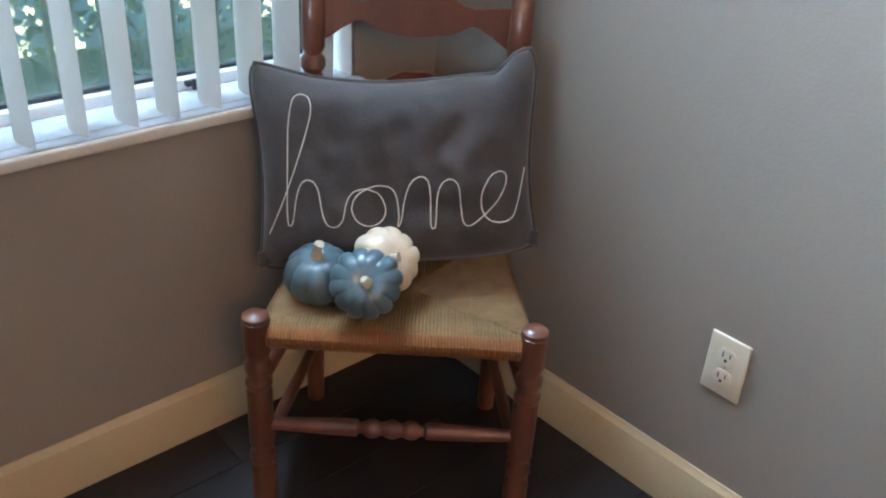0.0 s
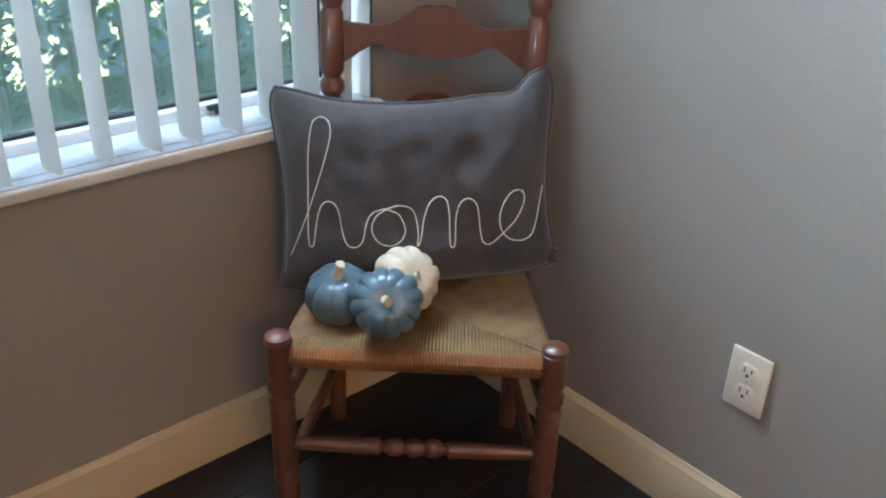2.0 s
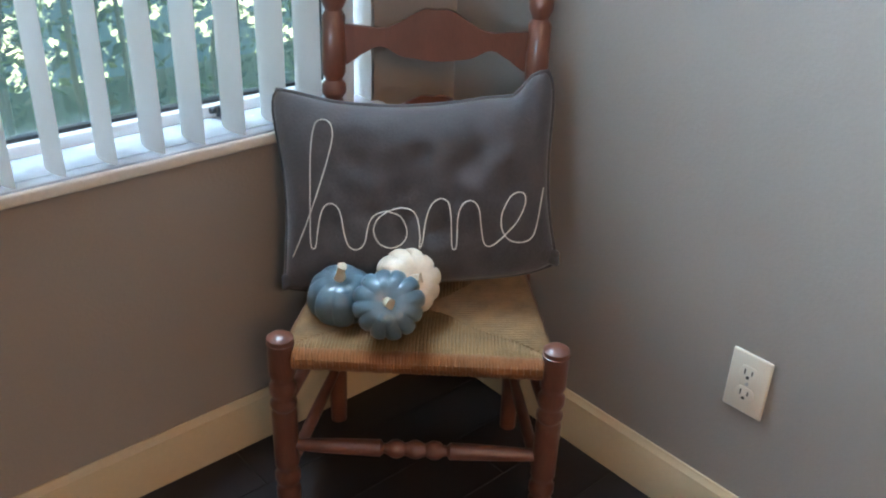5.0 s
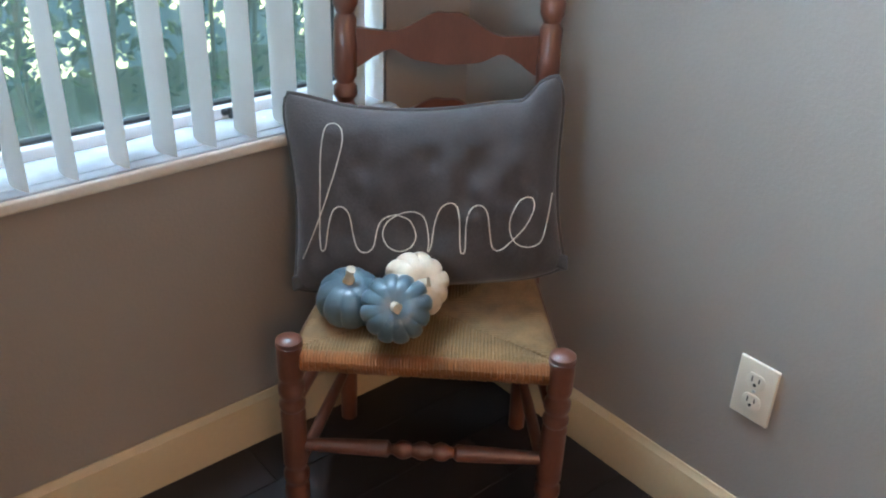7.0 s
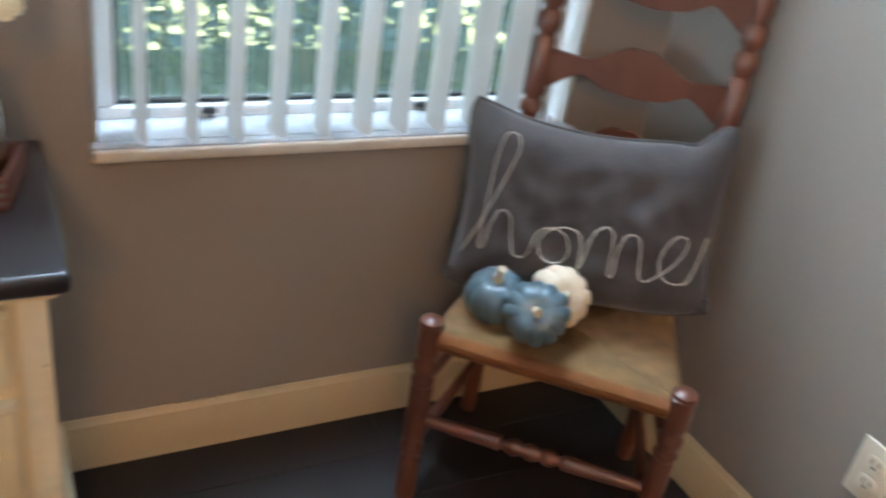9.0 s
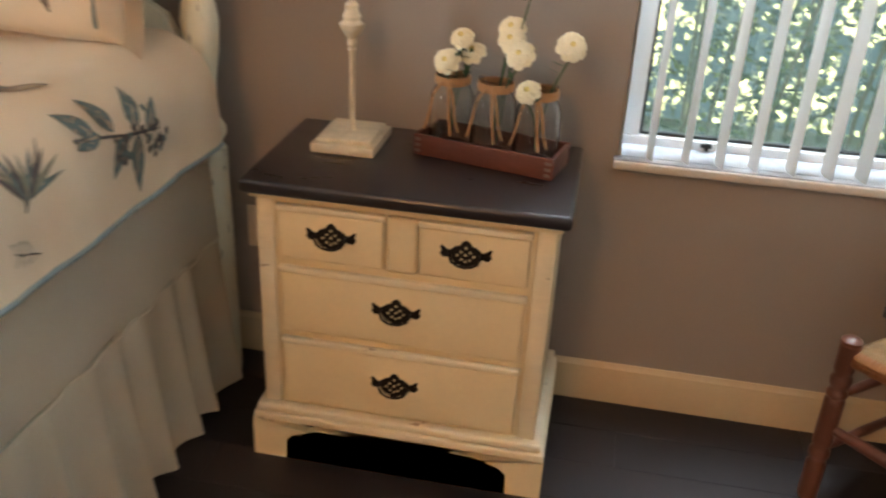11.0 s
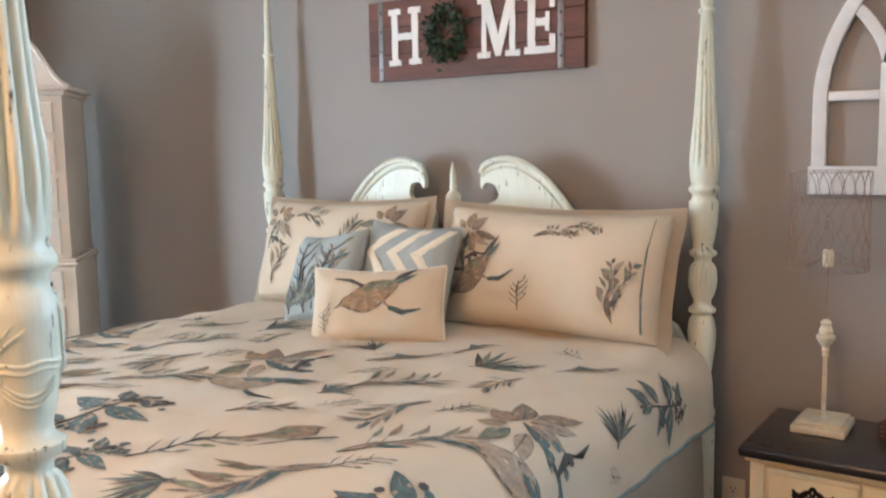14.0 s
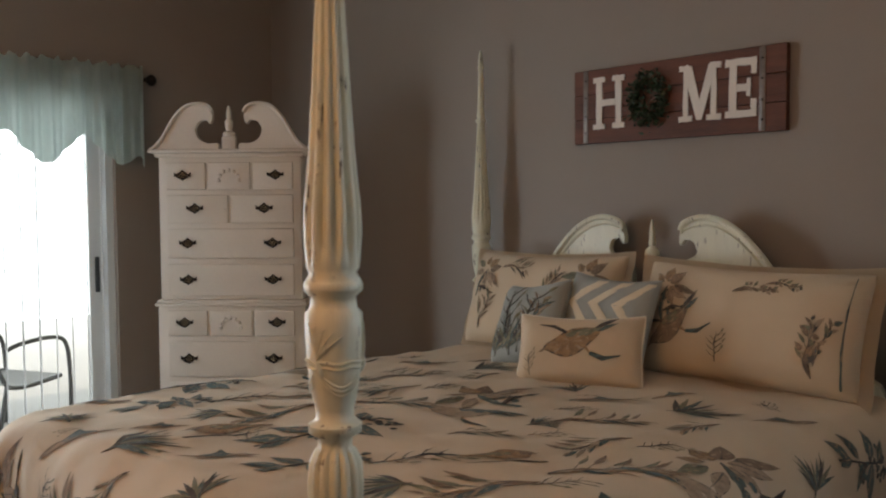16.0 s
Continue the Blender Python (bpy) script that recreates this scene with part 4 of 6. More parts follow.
def build_chest():
    c = thing("chest_of_drawers", pose(-4.518, -0.798, 0, 0, 0, 45), "tall ivory chest of drawers with scrolled top across the corner", "chest")
    # local: front faces -y, width along x
    hw, dp = 0.318, 0.40
    part("lower_body", box(B(), -hw - 0.012, hw + 0.012, 0.0, dp, 0.10, 0.965, 0.004), IVORY, c)
    part("upper_body", box(B(), -hw, hw, 0.010, dp - 0.01, 0.995, 1.645, 0.004), IVORY, c)
    part("waist_moulding", box(box(B(), -hw - 0.024, hw + 0.024, -0.014, dp, 0.966, 0.980, 0.004), -hw - 0.016, hw + 0.016, -0.006, dp, 0.9805, 0.9945, 0.004), IVORY, c)
    part("cornice", box(box(B(), -hw - 0.014, hw + 0.014, -0.006, dp, 1.630, 1.648, 0.004), -hw - 0.036, hw + 0.036, -0.026, dp, 1.6485, 1.664, 0.005), IVORY, c)
    inner = spline([(0.045, 1.6645), (0.050, 1.690), (0.095, 1.690), (0.135, 1.712), (0.148, 1.752), (0.130, 1.785), (0.098, 1.792), (0.082, 1.776), (0.070, 1.800), (0.072, 1.832)], 4)
    outer = spline([(0.072, 1.832), (0.085, 1.856), (0.125, 1.869), (0.180, 1.862), (0.226, 1.826), (0.262, 1.774), (0.296, 1.716), (0.330, 1.680), (0.350, 1.670)], 4)
    for s in (-1, 1):
        pts = [(s * x, z) for x, z in inner[:-1] + outer] + [(s * 0.350, 1.6645)]
        part("scroll", slab(B(), pts, 0.03), IVORY, c, angle=50)
        part("scroll_rim", tube(B(), [(s * x, -0.004, z - 0.006) for x, z in outer], 0.009, 8), IVORY, c)
    bm = box(B(), -0.030, 0.030, 0.0, 0.03, 1.6645, 1.72, 0.003)
    lathe(bm, [(0.026, 1.72), (0.028, 1.735), (0.012, 1.745), (0.016, 1.76), (0.018, 1.785), (0.009, 1.80), (0.012, 1.81), (0.009, 1.835), (0.003, 1.855)], 16, at=(0, 0.015, 0))
    part("finial", bm, IVORY, c, "carved centre finial")
    # drawer rows

    def row(z0, z1, cuts, y, pulls, carve=False):
        xs = [-hw + 0.028] + cuts + [hw - 0.028]
        for k, (a, b) in enumerate(zip(xs, xs[1:])):
            g = 0.006
            d = part("drawer", box(B(), a + g, b - g, y - 0.013, y - 0.0005, z0 + g, z1 - g, 0.005, 3), IVORY, c)
            for px in pulls:
                if a < px < b:
                    bail_plate(d, Matrix.Translation((px, y - 0.0135, (z0 + z1) / 2 + 0.004)), 0.078)
            if carve and k == 1:
                bm = B()
                for i in range(7):
                    an = math.pi * i / 6
                    lathe(bm, [(0.001, 0), (0.009, 0.003), (0.006, 0.007), (0.001, 0.009)], 8, m=Matrix.Rotation(radians(90), 4, "X"), at=(0.045 * math.cos(an), y - 0.013, (z0 + z1) / 2 - 0.02 + 0.045 * math.sin(an)))
                part("carving", bm, IVORY, d, "carved shell ornament")
    row(1.480, 1.612, [-0.10, 0.10], 0.010, (-0.207, 0.207), True)
    row(1.330, 1.468, [0.0], 0.010, (-0.155, 0.155))
    row(1.172, 1.318, [], 0.010, (-0.19, 0.19))
    row(1.005, 1.160, [], 0.010, (-0.19, 0.19))
    row(0.828, 0.955, [-0.10, 0.10], 0.0, (-0.207, 0.207), True)
    row(0.645, 0.816, [], 0.0, (-0.19, 0.19))
    row(0.440, 0.633, [], 0.0, (-0.19, 0.19))
    row(0.215, 0.428, [], 0.0, (-0.19, 0.19))
    part("base", box(B(), -hw - 0.03, hw + 0.03, -0.016, dp, 0.0, 0.0995, 0.006), IVORY, c)


build_chest()

# ---- bed ----
PX, PYH, PYF = (-3.63, -1.936), -0.112, -2.116
BXC, BZ = -2.785, 0.848
bed = thing("four_poster_bed", Matrix(), "cream distressed four-poster bed with fluted carved posts", "bed")


def build_post(x, y, k, top, low=0.0):
    """k: thickness; turned from a block below, urn, ball, carved vase and fluted spindle above."""
    prof = [(0.040, 0.0), (0.043, 0.02), (0.043, 0.62), (0.030, 0.635), (0.043, 0.655), (0.043, 0.67), (0.030, 0.69), (0.026, 0.74), (0.028, 0.77), (0.040, 0.85), (0.043, 0.90), (0.038, 0.935), (0.027, 0.95), (0.040, 0.957), (0.041, 0.966), (0.028, 0.975), (0.026, 0.99), (0.034, 1.005), (0.042, 1.03), (0.0435, 1.055), (0.041, 1.08), (0.033, 1.095), (0.026, 1.10), (0.026, 1.112), (0.040, 1.12), (0.041, 1.13), (0.029, 1.137), (0.029, 1.15), (0.034, 1.165), (0.0415, 1.21), (0.0435, 1.25), (0.0435, 1.272), (0.036, 1.278), (0.034, 1.292), (0.044, 1.30), (0.045, 1.307), (0.043, 1.312), (0.036, 1.322)]
    z, n = 1.330, 26
    for i in range(n + 1):
        t = i / n
        zz = z + (1.74 - z) * t
        r = 0.040 + 0.004 * math.sin(math.pi * min(1, t * 4)) if t < 0.25 else 0.040 - 0.0225 * ((t - 0.25) / 0.75) ** 0.8
        prof.append((r, zz))
    prof += [(0.017, 1.752), (0.024, 1.758), (0.024, 1.766), (0.016, 1.772), (0.019, 1.785), (0.016, 1.80), (0.014, 1.83), (0.0115, 1.95), (0.010, 1.975), (0.015, 1.98), (0.015, 1.988), (0.009, 1.995), (0.012, 2.01), (0.009, 2.03), (0.004, top)]
    bm = lathe(B(), [(r * k, zz - low * max(0.0, min(1.0, (1.74 - zz) / 0.40, zz / 0.6))) for r, zz in prof], 112, at=(x, y, 0), flutes=12, depth=0.24, flute_range=(1.335, 1.745))
    # fluted ball and carved vase
    for v in bm.verts:
        a = math.atan2(v.co.y - y, v.co.x - x)
        zz = v.co.z
        rr = math.hypot(v.co.x - x, v.co.y - y)
        d = 0
        if 1.0 < zz < 1.098:
            d = -0.16 * rr * (0.5 + 0.5 * math.cos(14 * a)) ** 2
        v.co.x += d * math.cos(a)
        v.co.y += d * math.sin(a)
    part("post", bm, POSTPAINT, bed, "cream turned post with a fluted spindle", angle=60)


build_post(PX[0], PYH, 0.93, 2.055, 0.034)
build_post(PX[1], PYH, 0.93, 2.055, 0.034)
build_post(PX[0], PYF, 0.84, 2.055)
build_post(PX[1], PYF, 0.84, 2.055)


def vase_point(px, a, zz, out=0.0008):
    r = 0.84 * (0.034 + 0.0095 * max(0.0, min(1.0, (zz - 1.165) / 0.060))) + out
    return (px + r * math.cos(a), PYF + r * math.sin(a), zz)


def carved_leaf():
    """Fine raised fronds above a knotted band, with swags under it, wrapped round the vase of a foot post."""
    for px in PX:
        bm = B()
        for base in (5.0, 1.0, 3.0):
            for j in range(5):
                lean = -0.35 + 0.30 * j
                pts = [vase_point(px, base + lean * (i / 7) ** 1.4, 1.214 + (0.046 - 0.004 * j) * i / 7) for i in range(8)]
                tube(bm, pts, 0.0019, 6, taper=[0.9, 1, 1, 1, 0.9, 0.8, 0.6, 0.3])
                for i in range(2, 8):
                    x, y, z = pts[i]
                    q = vase_point(px, base + lean * (i / 7) ** 1.4 + 0.09, z + 0.003)
                    tube(bm, [(x, y, z), q], 0.0014, 5, taper=[1, 0.4])
            for dz in (0.0, 0.007):
                tube(bm, [vase_point(px, base + 2.0 * i / 12, 1.205 + dz + 0.0015 * math.sin(i)) for i in range(13)], 0.0020, 6)
            for dz in (0.0, 0.0055, 0.011):
                tube(bm, [vase_point(px, base + 0.15 + 1.6 * i / 12, 1.197 - dz - 0.016 * math.sin(math.pi * i / 12)) for i in range(13)], 0.0018, 6, taper=[0.3] + [1] * 11 + [0.3])
            tube(bm, [vase_point(px, base + 0.05 * s, 1.216 - 0.006 * s, 0.001) for s in range(5)], 0.0042, 6, taper=[0.4, 1, 1.2, 1, 0.3])
        tagged(part("carving", bm, POSTPAINT, bed, "carved fronds and swags"), kind="stuff")


carved_leaf()


def build_headboard():
    cx = (PX[0] + PX[1]) / 2
    # panel with concave shoulders that sweep up to the pediment
    half = [(0.80, 0.35), (0.80, 0.83), (0.775, 0.875), (0.73, 0.90), (0.69, 0.96), (0.665, 1.06), (0.62, 1.10), (0.55, 1.12)]
    pts = [(cx + x, z) for x, z in half] + [(cx - x, z) for x, z in half[::-1]]
    part("headboard", slab(B(), pts, 0.03, Matrix.Translation((0, PYH - 0.015, 0)), 0.004), POSTPAINT, bed, "cream scrolled headboard", angle=40)
    for s in (-1, 1):
        outer = spline([(0.118, 1.318), (0.135, 1.345), (0.20, 1.362), (0.27, 1.350), (0.345, 1.305), (0.41, 1.240), (0.46, 1.175), (0.50, 1.1205)], 5)
        inner = spline([(0.075, 1.1205), (0.085, 1.20), (0.135, 1.215), (0.175, 1.235), (0.170, 1.275), (0.135, 1.285), (0.118, 1.265), (0.112, 1.285), (0.118, 1.318)], 4)
        pts = [(cx + s * x, z) for x, z in inner[:-1] + outer]
        part("pediment", slab(B(), pts, 0.024, Matrix.Translation((0, PYH - 0.012, 0))), POSTPAINT, bed, "cream scroll pediment", angle=50)
        rim = [(cx + s * x, PYH - 0.014, z) for x, z in outer]
        part("pediment_rim", tube(B(), rim, 0.011, 8), POSTPAINT, bed)
        rim = [(cx + s * (x * 0.985 - 0.002), PYH - 0.014, z - 0.026) for x, z in outer[3:]]
        part("pediment_bead", tube(B(), rim, 0.005, 6), POSTPAINT, bed)
    bm = lathe(B(), [(0.030, 1.1205), (0.030, 1.20), (0.020, 1.215), (0.027, 1.228), (0.024, 1.245), (0.011, 1.258), (0.014, 1.27), (0.010, 1.29), (0.012, 1.305), (0.008, 1.33), (0.003, 1.352)], 20, at=(cx, PYH - 0.004, 0))
    part("finial", bm, POSTPAINT, bed, "turned centre finial")
    part("footboard", box(B(), PX[0] + 0.05, PX[1] - 0.05, PYF - 0.012, PYF + 0.012, 0.22, 0.62, 0.006), POSTPAINT, bed, "low cream footboard")


build_headboard()
for s, x in ((-1, -3.62), (1, -1.955)):
    part("side_rail", box(B(), x - 0.012, x + 0.012, PYF + 0.05, PYH - 0.05, 0.24, 0.36, 0.004), POSTPAINT, bed)
solo("mattress", box(B(), -3.58, -1.99, -2.04, -0.14, 0.37, 0.815, 0.05, 4), SKIRTCLOTH, Matrix(), "white mattress under the comforter", "mattress")

HALF, RAD = 0.765, 0.125


def bed_surface(a, b, lift=0.0):
    """Comforter surface: a across the bed from its middle line, b along y, both as cloth lengths."""
    s = 1 if a >= 0 else -1
    q = abs(a)
    arc = RAD * math.pi / 2
    if q < HALF:
        x, z, nx, nz = q, 0.0, 0.0, 1.0
    elif q < HALF + arc:
        th = (q - HALF) / RAD
        x, z, nx, nz = HALF + RAD * math.sin(th), -RAD * (1 - math.cos(th)), math.sin(th), math.cos(th)
    else:
        d = q - HALF - arc
        x, z, nx, nz = HALF + RAD + 0.05 * d, -RAD - d, 1.0, 0.05
    y, ny = b, 0.0
    y0, ry = -1.93, 0.13
    if b < y0:
        e = y0 - b
        th = min(e / ry, math.pi / 2)
        rest = max(0.0, e - ry * math.pi / 2)
        y = y0 - ry * math.sin(th)
        z -= ry * (1 - math.cos(th)) + rest
        ny = -math.sin(th)
        nz *= max(0.15, math.cos(th))
    crown = 0.016 * (1 - min(1, q / HALF) ** 2)
    w = Vector((x * s, y, 0))
    wr = 0.013 * noise.noise(w * 3.1) + 0.008 * noise.noise(w * 8 + Vector((4, 2, 0))) + 0.003 * noise.noise(w * 22)
    nrm = Vector((nx * s, ny, nz)).normalized()
    return Vector((BXC + s * x, y, BZ + z + crown)) + nrm * (wr + lift)


COMF_EDGE = HALF + RAD * math.pi / 2 + 0.105
Y_HEAD, Y_FOOT = -0.16, -2.40
comforter = thing("comforter", Matrix(), "cream cotton comforter printed with birds and branches, spread over the bed", "comforter")
bm = sheet(B(), lambda u, v: bed_surface(-COMF_EDGE + 2 * COMF_EDGE * u, Y_HEAD + (Y_FOOT - Y_HEAD) * v), 120, 120)
part("cloth", bm, COMF, comforter, angle=80)
for s in (-1, 1):
    part("piping", tube(B(), [bed_surface(s * COMF_EDGE, Y_HEAD + (Y_FOOT - Y_HEAD) * i / 80) for i in range(81)], 0.0055, 7), PIPING, comforter, "blue piped hem")


# printed motifs: outlines in a flat field, laid on a surface function
def leaf_outline(cx, cz, ang, ln, wd, bend=0.0, n=7):
    up, dn = [], []
    for i in range(n + 1):
        t = i / n
        w = wd * math.sin(math.pi * t ** 0.8) * (1 - 0.25 * t)
        x, z = ln * t, bend * ln * t * t
        up.append((x, z + w))
        dn.append((x, z - w))
    c, s = math.cos(ang), math.sin(ang)
    return [(cx + c * x - s * z, cz + s * x + c * z) for x, z in up + dn[-2:0:-1]]


def stroke_outline(pts, w):
    pts = [Vector(p) for p in pts]
    le, ri = [], []
    n = len(pts)
    for i, p in enumerate(pts):
        d = (pts[min(i + 1, n - 1)] - pts[max(i - 1, 0)])
        d = d.normalized() if d.length else Vector((1, 0))
        nn = Vector((-d.y, d.x)) * w * (1 - 0.7 * i / (n - 1))
        le.append(tuple(p + nn))
        ri.append(tuple(p - nn))
    return le + ri[::-1]


def place(shapes, cx, cz, ang, k, flip=1):
    c, s = math.cos(ang), math.sin(ang)
    return [(ink, [(cx + k * (c * flip * x - s * z), cz + k * (s * flip * x + c * z)) for x, z in o]) for ink, o in shapes]


def motif_bird(rnd):
    body = spline([(-0.50, 0.06), (-0.42, 0.13), (-0.30, 0.18), (-0.05, 0.20), (0.20, 0.10), (0.42, 0.05), (0.62, 0.07), (0.60, 0.0), (0.36, -0.06), (0.12, -0.17), (-0.12, -0.22), (-0.34, -0.14), (-0.44, 0.02)], 3, True)
    wing = spline([(-0.18, 0.09), (0.05, 0.12), (0.28, 0.05), (0.44, 0.02), (0.24, -0.02), (0.0, -0.06), (-0.14, 0.0)], 3, True)
    head = [(-0.36 + 0.10 * math.cos(t * math.pi / 5), 0.07 + 0.09 * math.sin(t * math.pi / 5)) for t in range(10)]
    return [(3, body), (2, wing), (4, head), (4, stroke_outline([(-0.05, -0.15), (-0.02, -0.28), (0.10, -0.33)], 0.016)), (0, stroke_outline([(-0.55, -0.36), (-0.15, -0.31), (0.2, -0.34), (0.6, -0.28)], 0.022)), (0, [(-0.46, 0.07), (-0.56, 0.04), (-0.46, 0.03)])]


def motif_flying(rnd):
    body = spline([(-0.55, 0.02), (-0.30, 0.09), (0.0, 0.07), (0.45, 0.02), (0.75, -0.02), (0.40, -0.06), (0.0, -0.09), (-0.35, -0.06)], 3, True)
    wing = spline([(-0.15, 0.05), (0.0, 0.20), (0.10, 0.34), (0.20, 0.18), (0.40, 0.05), (0.1, 0.02)], 3, True)
    return [(4, body), (1, wing), (5, spline([(-0.45, 0.0), (-0.2, 0.05), (0.05, 0.0), (-0.2, -0.06)], 3, True))]


def motif_sprig(rnd, ink=1, n=12, wd=0.045, ln=0.50):
    """A loose spray: thin side stems with slim leaves that fan forward from a short bent stem."""
    st = [(-0.66 + 1.05 * i / 8, 0.10 * math.sin(i * 0.7)) for i in range(9)]
    out = [(4, stroke_outline(st, 0.012))]
    for i in range(n):
        t = 0.22 + 0.74 * i / (n - 1)
        x, z = -0.66 + 1.05 * t, 0.10 * math.sin(t * 5.6)
        sgn = 1 if i % 2 else -1
        grow = 0.50 + 0.55 * math.sin(math.pi * min(1.0, 0.20 + 0.7 * t))
        a, q = sgn * rnd.uniform(0.25, 0.95), 0.35 * ln * grow
        out.append((0, stroke_outline([(x, z), (x + q * math.cos(a), z + q * math.sin(a))], 0.008)))
        out.append((((ink, 2, 5, 4)[i % 4]), leaf_outline(x + 0.8 * q * math.cos(a), z + 0.8 * q * math.sin(a), 0.8 * a, ln * grow * rnd.uniform(0.55, 0.95), wd * rnd.uniform(0.7, 1.3), 0.22 * sgn, 6)))
    return out


def motif_fern(rnd):
    out = []
    for k in range(9):
        a = -0.9 + 1.8 * k / 8
        out.append(((1, 2, 0)[k % 3], leaf_outline(-0.4 + 0.1 * abs(a), 0, a, rnd.uniform(0.6, 0.95), 0.055, 0.1 * a, 6)))
    out.append((0, stroke_outline([(-0.45, 0.0), (0.0, -0.1), (0.3, -0.3), (0.55, -0.36)], 0.016)))
    return out


def motif_twig(rnd):
    out = [(0, stroke_outline([(0, -0.6), (0.02, -0.2), (-0.05, 0.2), (0.05, 0.6)], 0.018))]
    for k in range(8):
        z = -0.4 + 0.12 * k
        sgn = 1 if k % 2 else -1
        ln = rnd.uniform(0.2, 0.4)
        out.append((0, stroke_outline([(0, z), (sgn * ln * 0.6, z + ln * 0.4), (sgn * ln, z + ln * 0.9)], 0.012)))
        if k % 2:
            out.append((2, leaf_outline(sgn * ln * 0.8, z + ln * 0.7, 1.57 - sgn * 0.6, 0.2, 0.04, 0, 5)))
    return out


def print_part(name, shapes, fn, parent, lift, label=""):
    """Lay flat ink shapes on the surface fn(a, b, lift)."""
    verts, faces, mats = [], [], []
    for k, (ink, o) in enumerate(shapes):
        n = len(o)
        cx, cz = sum(p[0] for p in o) / n, sum(p[1] for p in o) / n
        up = lift + 0.00012 * (k % 9)
        i0 = len(verts)
        fill = ink and n > 7
        for f in (1.0, 0.91, 0.5):
            verts += [tuple(fn(cx + f * (x - cx), cz + f * (z - cz), up)) for x, z in o]
        verts.append(tuple(fn(cx, cz, up)))
        for i in range(n):
            q = (i + 1) % n
            h = (i * 7 + k * 13) % 10
            faces.append((i0 + i, i0 + q, i0 + n + q, i0 + n + i))
            mats.append((0 if h < 5 else ink) if fill else ink)
            faces.append((i0 + n + i, i0 + n + q, i0 + 2 * n + q, i0 + 2 * n + i))
            mats.append(5 if fill and h == 4 else ink)
            faces.append((i0 + 2 * n + i, i0 + 2 * n + q, i0 + 3 * n))
            mats.append(5 if fill and h == 6 else ink)
    me = bpy.data.meshes.new(name)
    me.from_pydata(verts, [], faces)
    for m in INK:
        me.materials.append(m)
    me.polygons.foreach_set("material_index", mats)
    me.polygons.foreach_set("use_smooth", [True] * len(faces))
    ob = new(name, me)
    ob.parent = parent
    tagged(ob, label, kind="stuff")
    return ob


def motif_perched(rnd, ink=5, twig=False):
    """Large round-bellied bird with a long dark tail, one leg down to a bent twig."""
    body = spline([(-0.50, 0.05), (-0.42, 0.12), (-0.30, 0.14), (-0.10, 0.20), (0.12, 0.20), (0.32, 0.13), (0.44, 0.06), (0.40, -0.02), (0.22, -0.12), (0.0, -0.20), (-0.20, -0.19), (-0.36, -0.08), (-0.44, 0.0)], 4, True)
    wing = spline([(-0.10, 0.15), (0.14, 0.17), (0.36, 0.11), (0.46, 0.05), (0.26, 0.02), (0.06, 0.02)], 3, True)
    out = [(0 if twig else 1, leaf_outline(0.34, 0.08, 0.20, 0.46, 0.050, 0.0, 9)), (1, leaf_outline(0.32, 0.04, 0.02, 0.40, 0.045, 0.0, 9)), (ink, body), (1 if ink == 5 else 2, wing), (4 if ink == 3 else 3, leaf_outline(-0.46, 0.05, 3.25, 0.13, 0.022, 0.0, 5))]
    out += [(3, stroke_outline([(0.12, -0.14), (0.17, -0.28)], 0.026)), (1, stroke_outline([(0.16, -0.26), (0.30, -0.42), (0.58, -0.46)], 0.030)), (0, stroke_outline([(0.24, -0.37), (0.36, -0.43), (0.58, -0.45)], 0.012))]
    if twig:
        out.append((0, stroke_outline([(-0.06, 0.18), (-0.20, 0.36), (-0.42, 0.46)], 0.026)))
    return out


def motif_leafspray(rnd):
    """Broad brown and sage leaves hanging from a bent stem, with small buds."""
    out = [(1, stroke_outline([(-0.30, -0.95), (-0.34, -0.5), (-0.20, -0.15), (0.0, 0.05)], 0.040)), (0, stroke_outline([(-0.30, -0.62), (0.05, -0.52), (0.40, -0.72), (0.62, -0.66)], 0.024))]
    for x, z, a, ln, wd, ink in ((-0.25, 0.10, 2.85, 0.62, 0.13, 2), (-0.22, -0.08, 3.35, 0.56, 0.13, 5), (0.02, 0.14, 0.95, 0.46, 0.19, 3), (0.10, 0.08, 0.30, 0.52, 0.17, 4), (0.05, 0.0, -0.95, 0.66, 0.14, 5), (0.22, -0.02, -0.75, 0.70, 0.11, 4), (-0.02, -0.04, -1.50, 0.50, 0.13, 5), (-0.12, 0.18, 1.9, 0.34, 0.12, 3)):
        out.append((ink, leaf_outline(x, z, a, ln, wd, 0.12, 9)))
        out.append((0, stroke_outline([(x + q * ln * math.cos(a), z + q * ln * math.sin(a) + 0.12 * ln * q * q) for q in (0.05, 0.35, 0.65, 0.92)], 0.010)))
    for x, z in ((-0.16, -0.28), (-0.02, -0.40), (-0.24, -0.42), (0.10, -0.62), (-0.08, -0.70)):
        out.append((0 if x > 0 else 1, [(x + 0.06 * math.cos(t), z + 0.075 * math.sin(t)) for t in (0, 0.8, 1.6, 2.4, 3.1, 3.9, 4.7, 5.5)]))
    return out


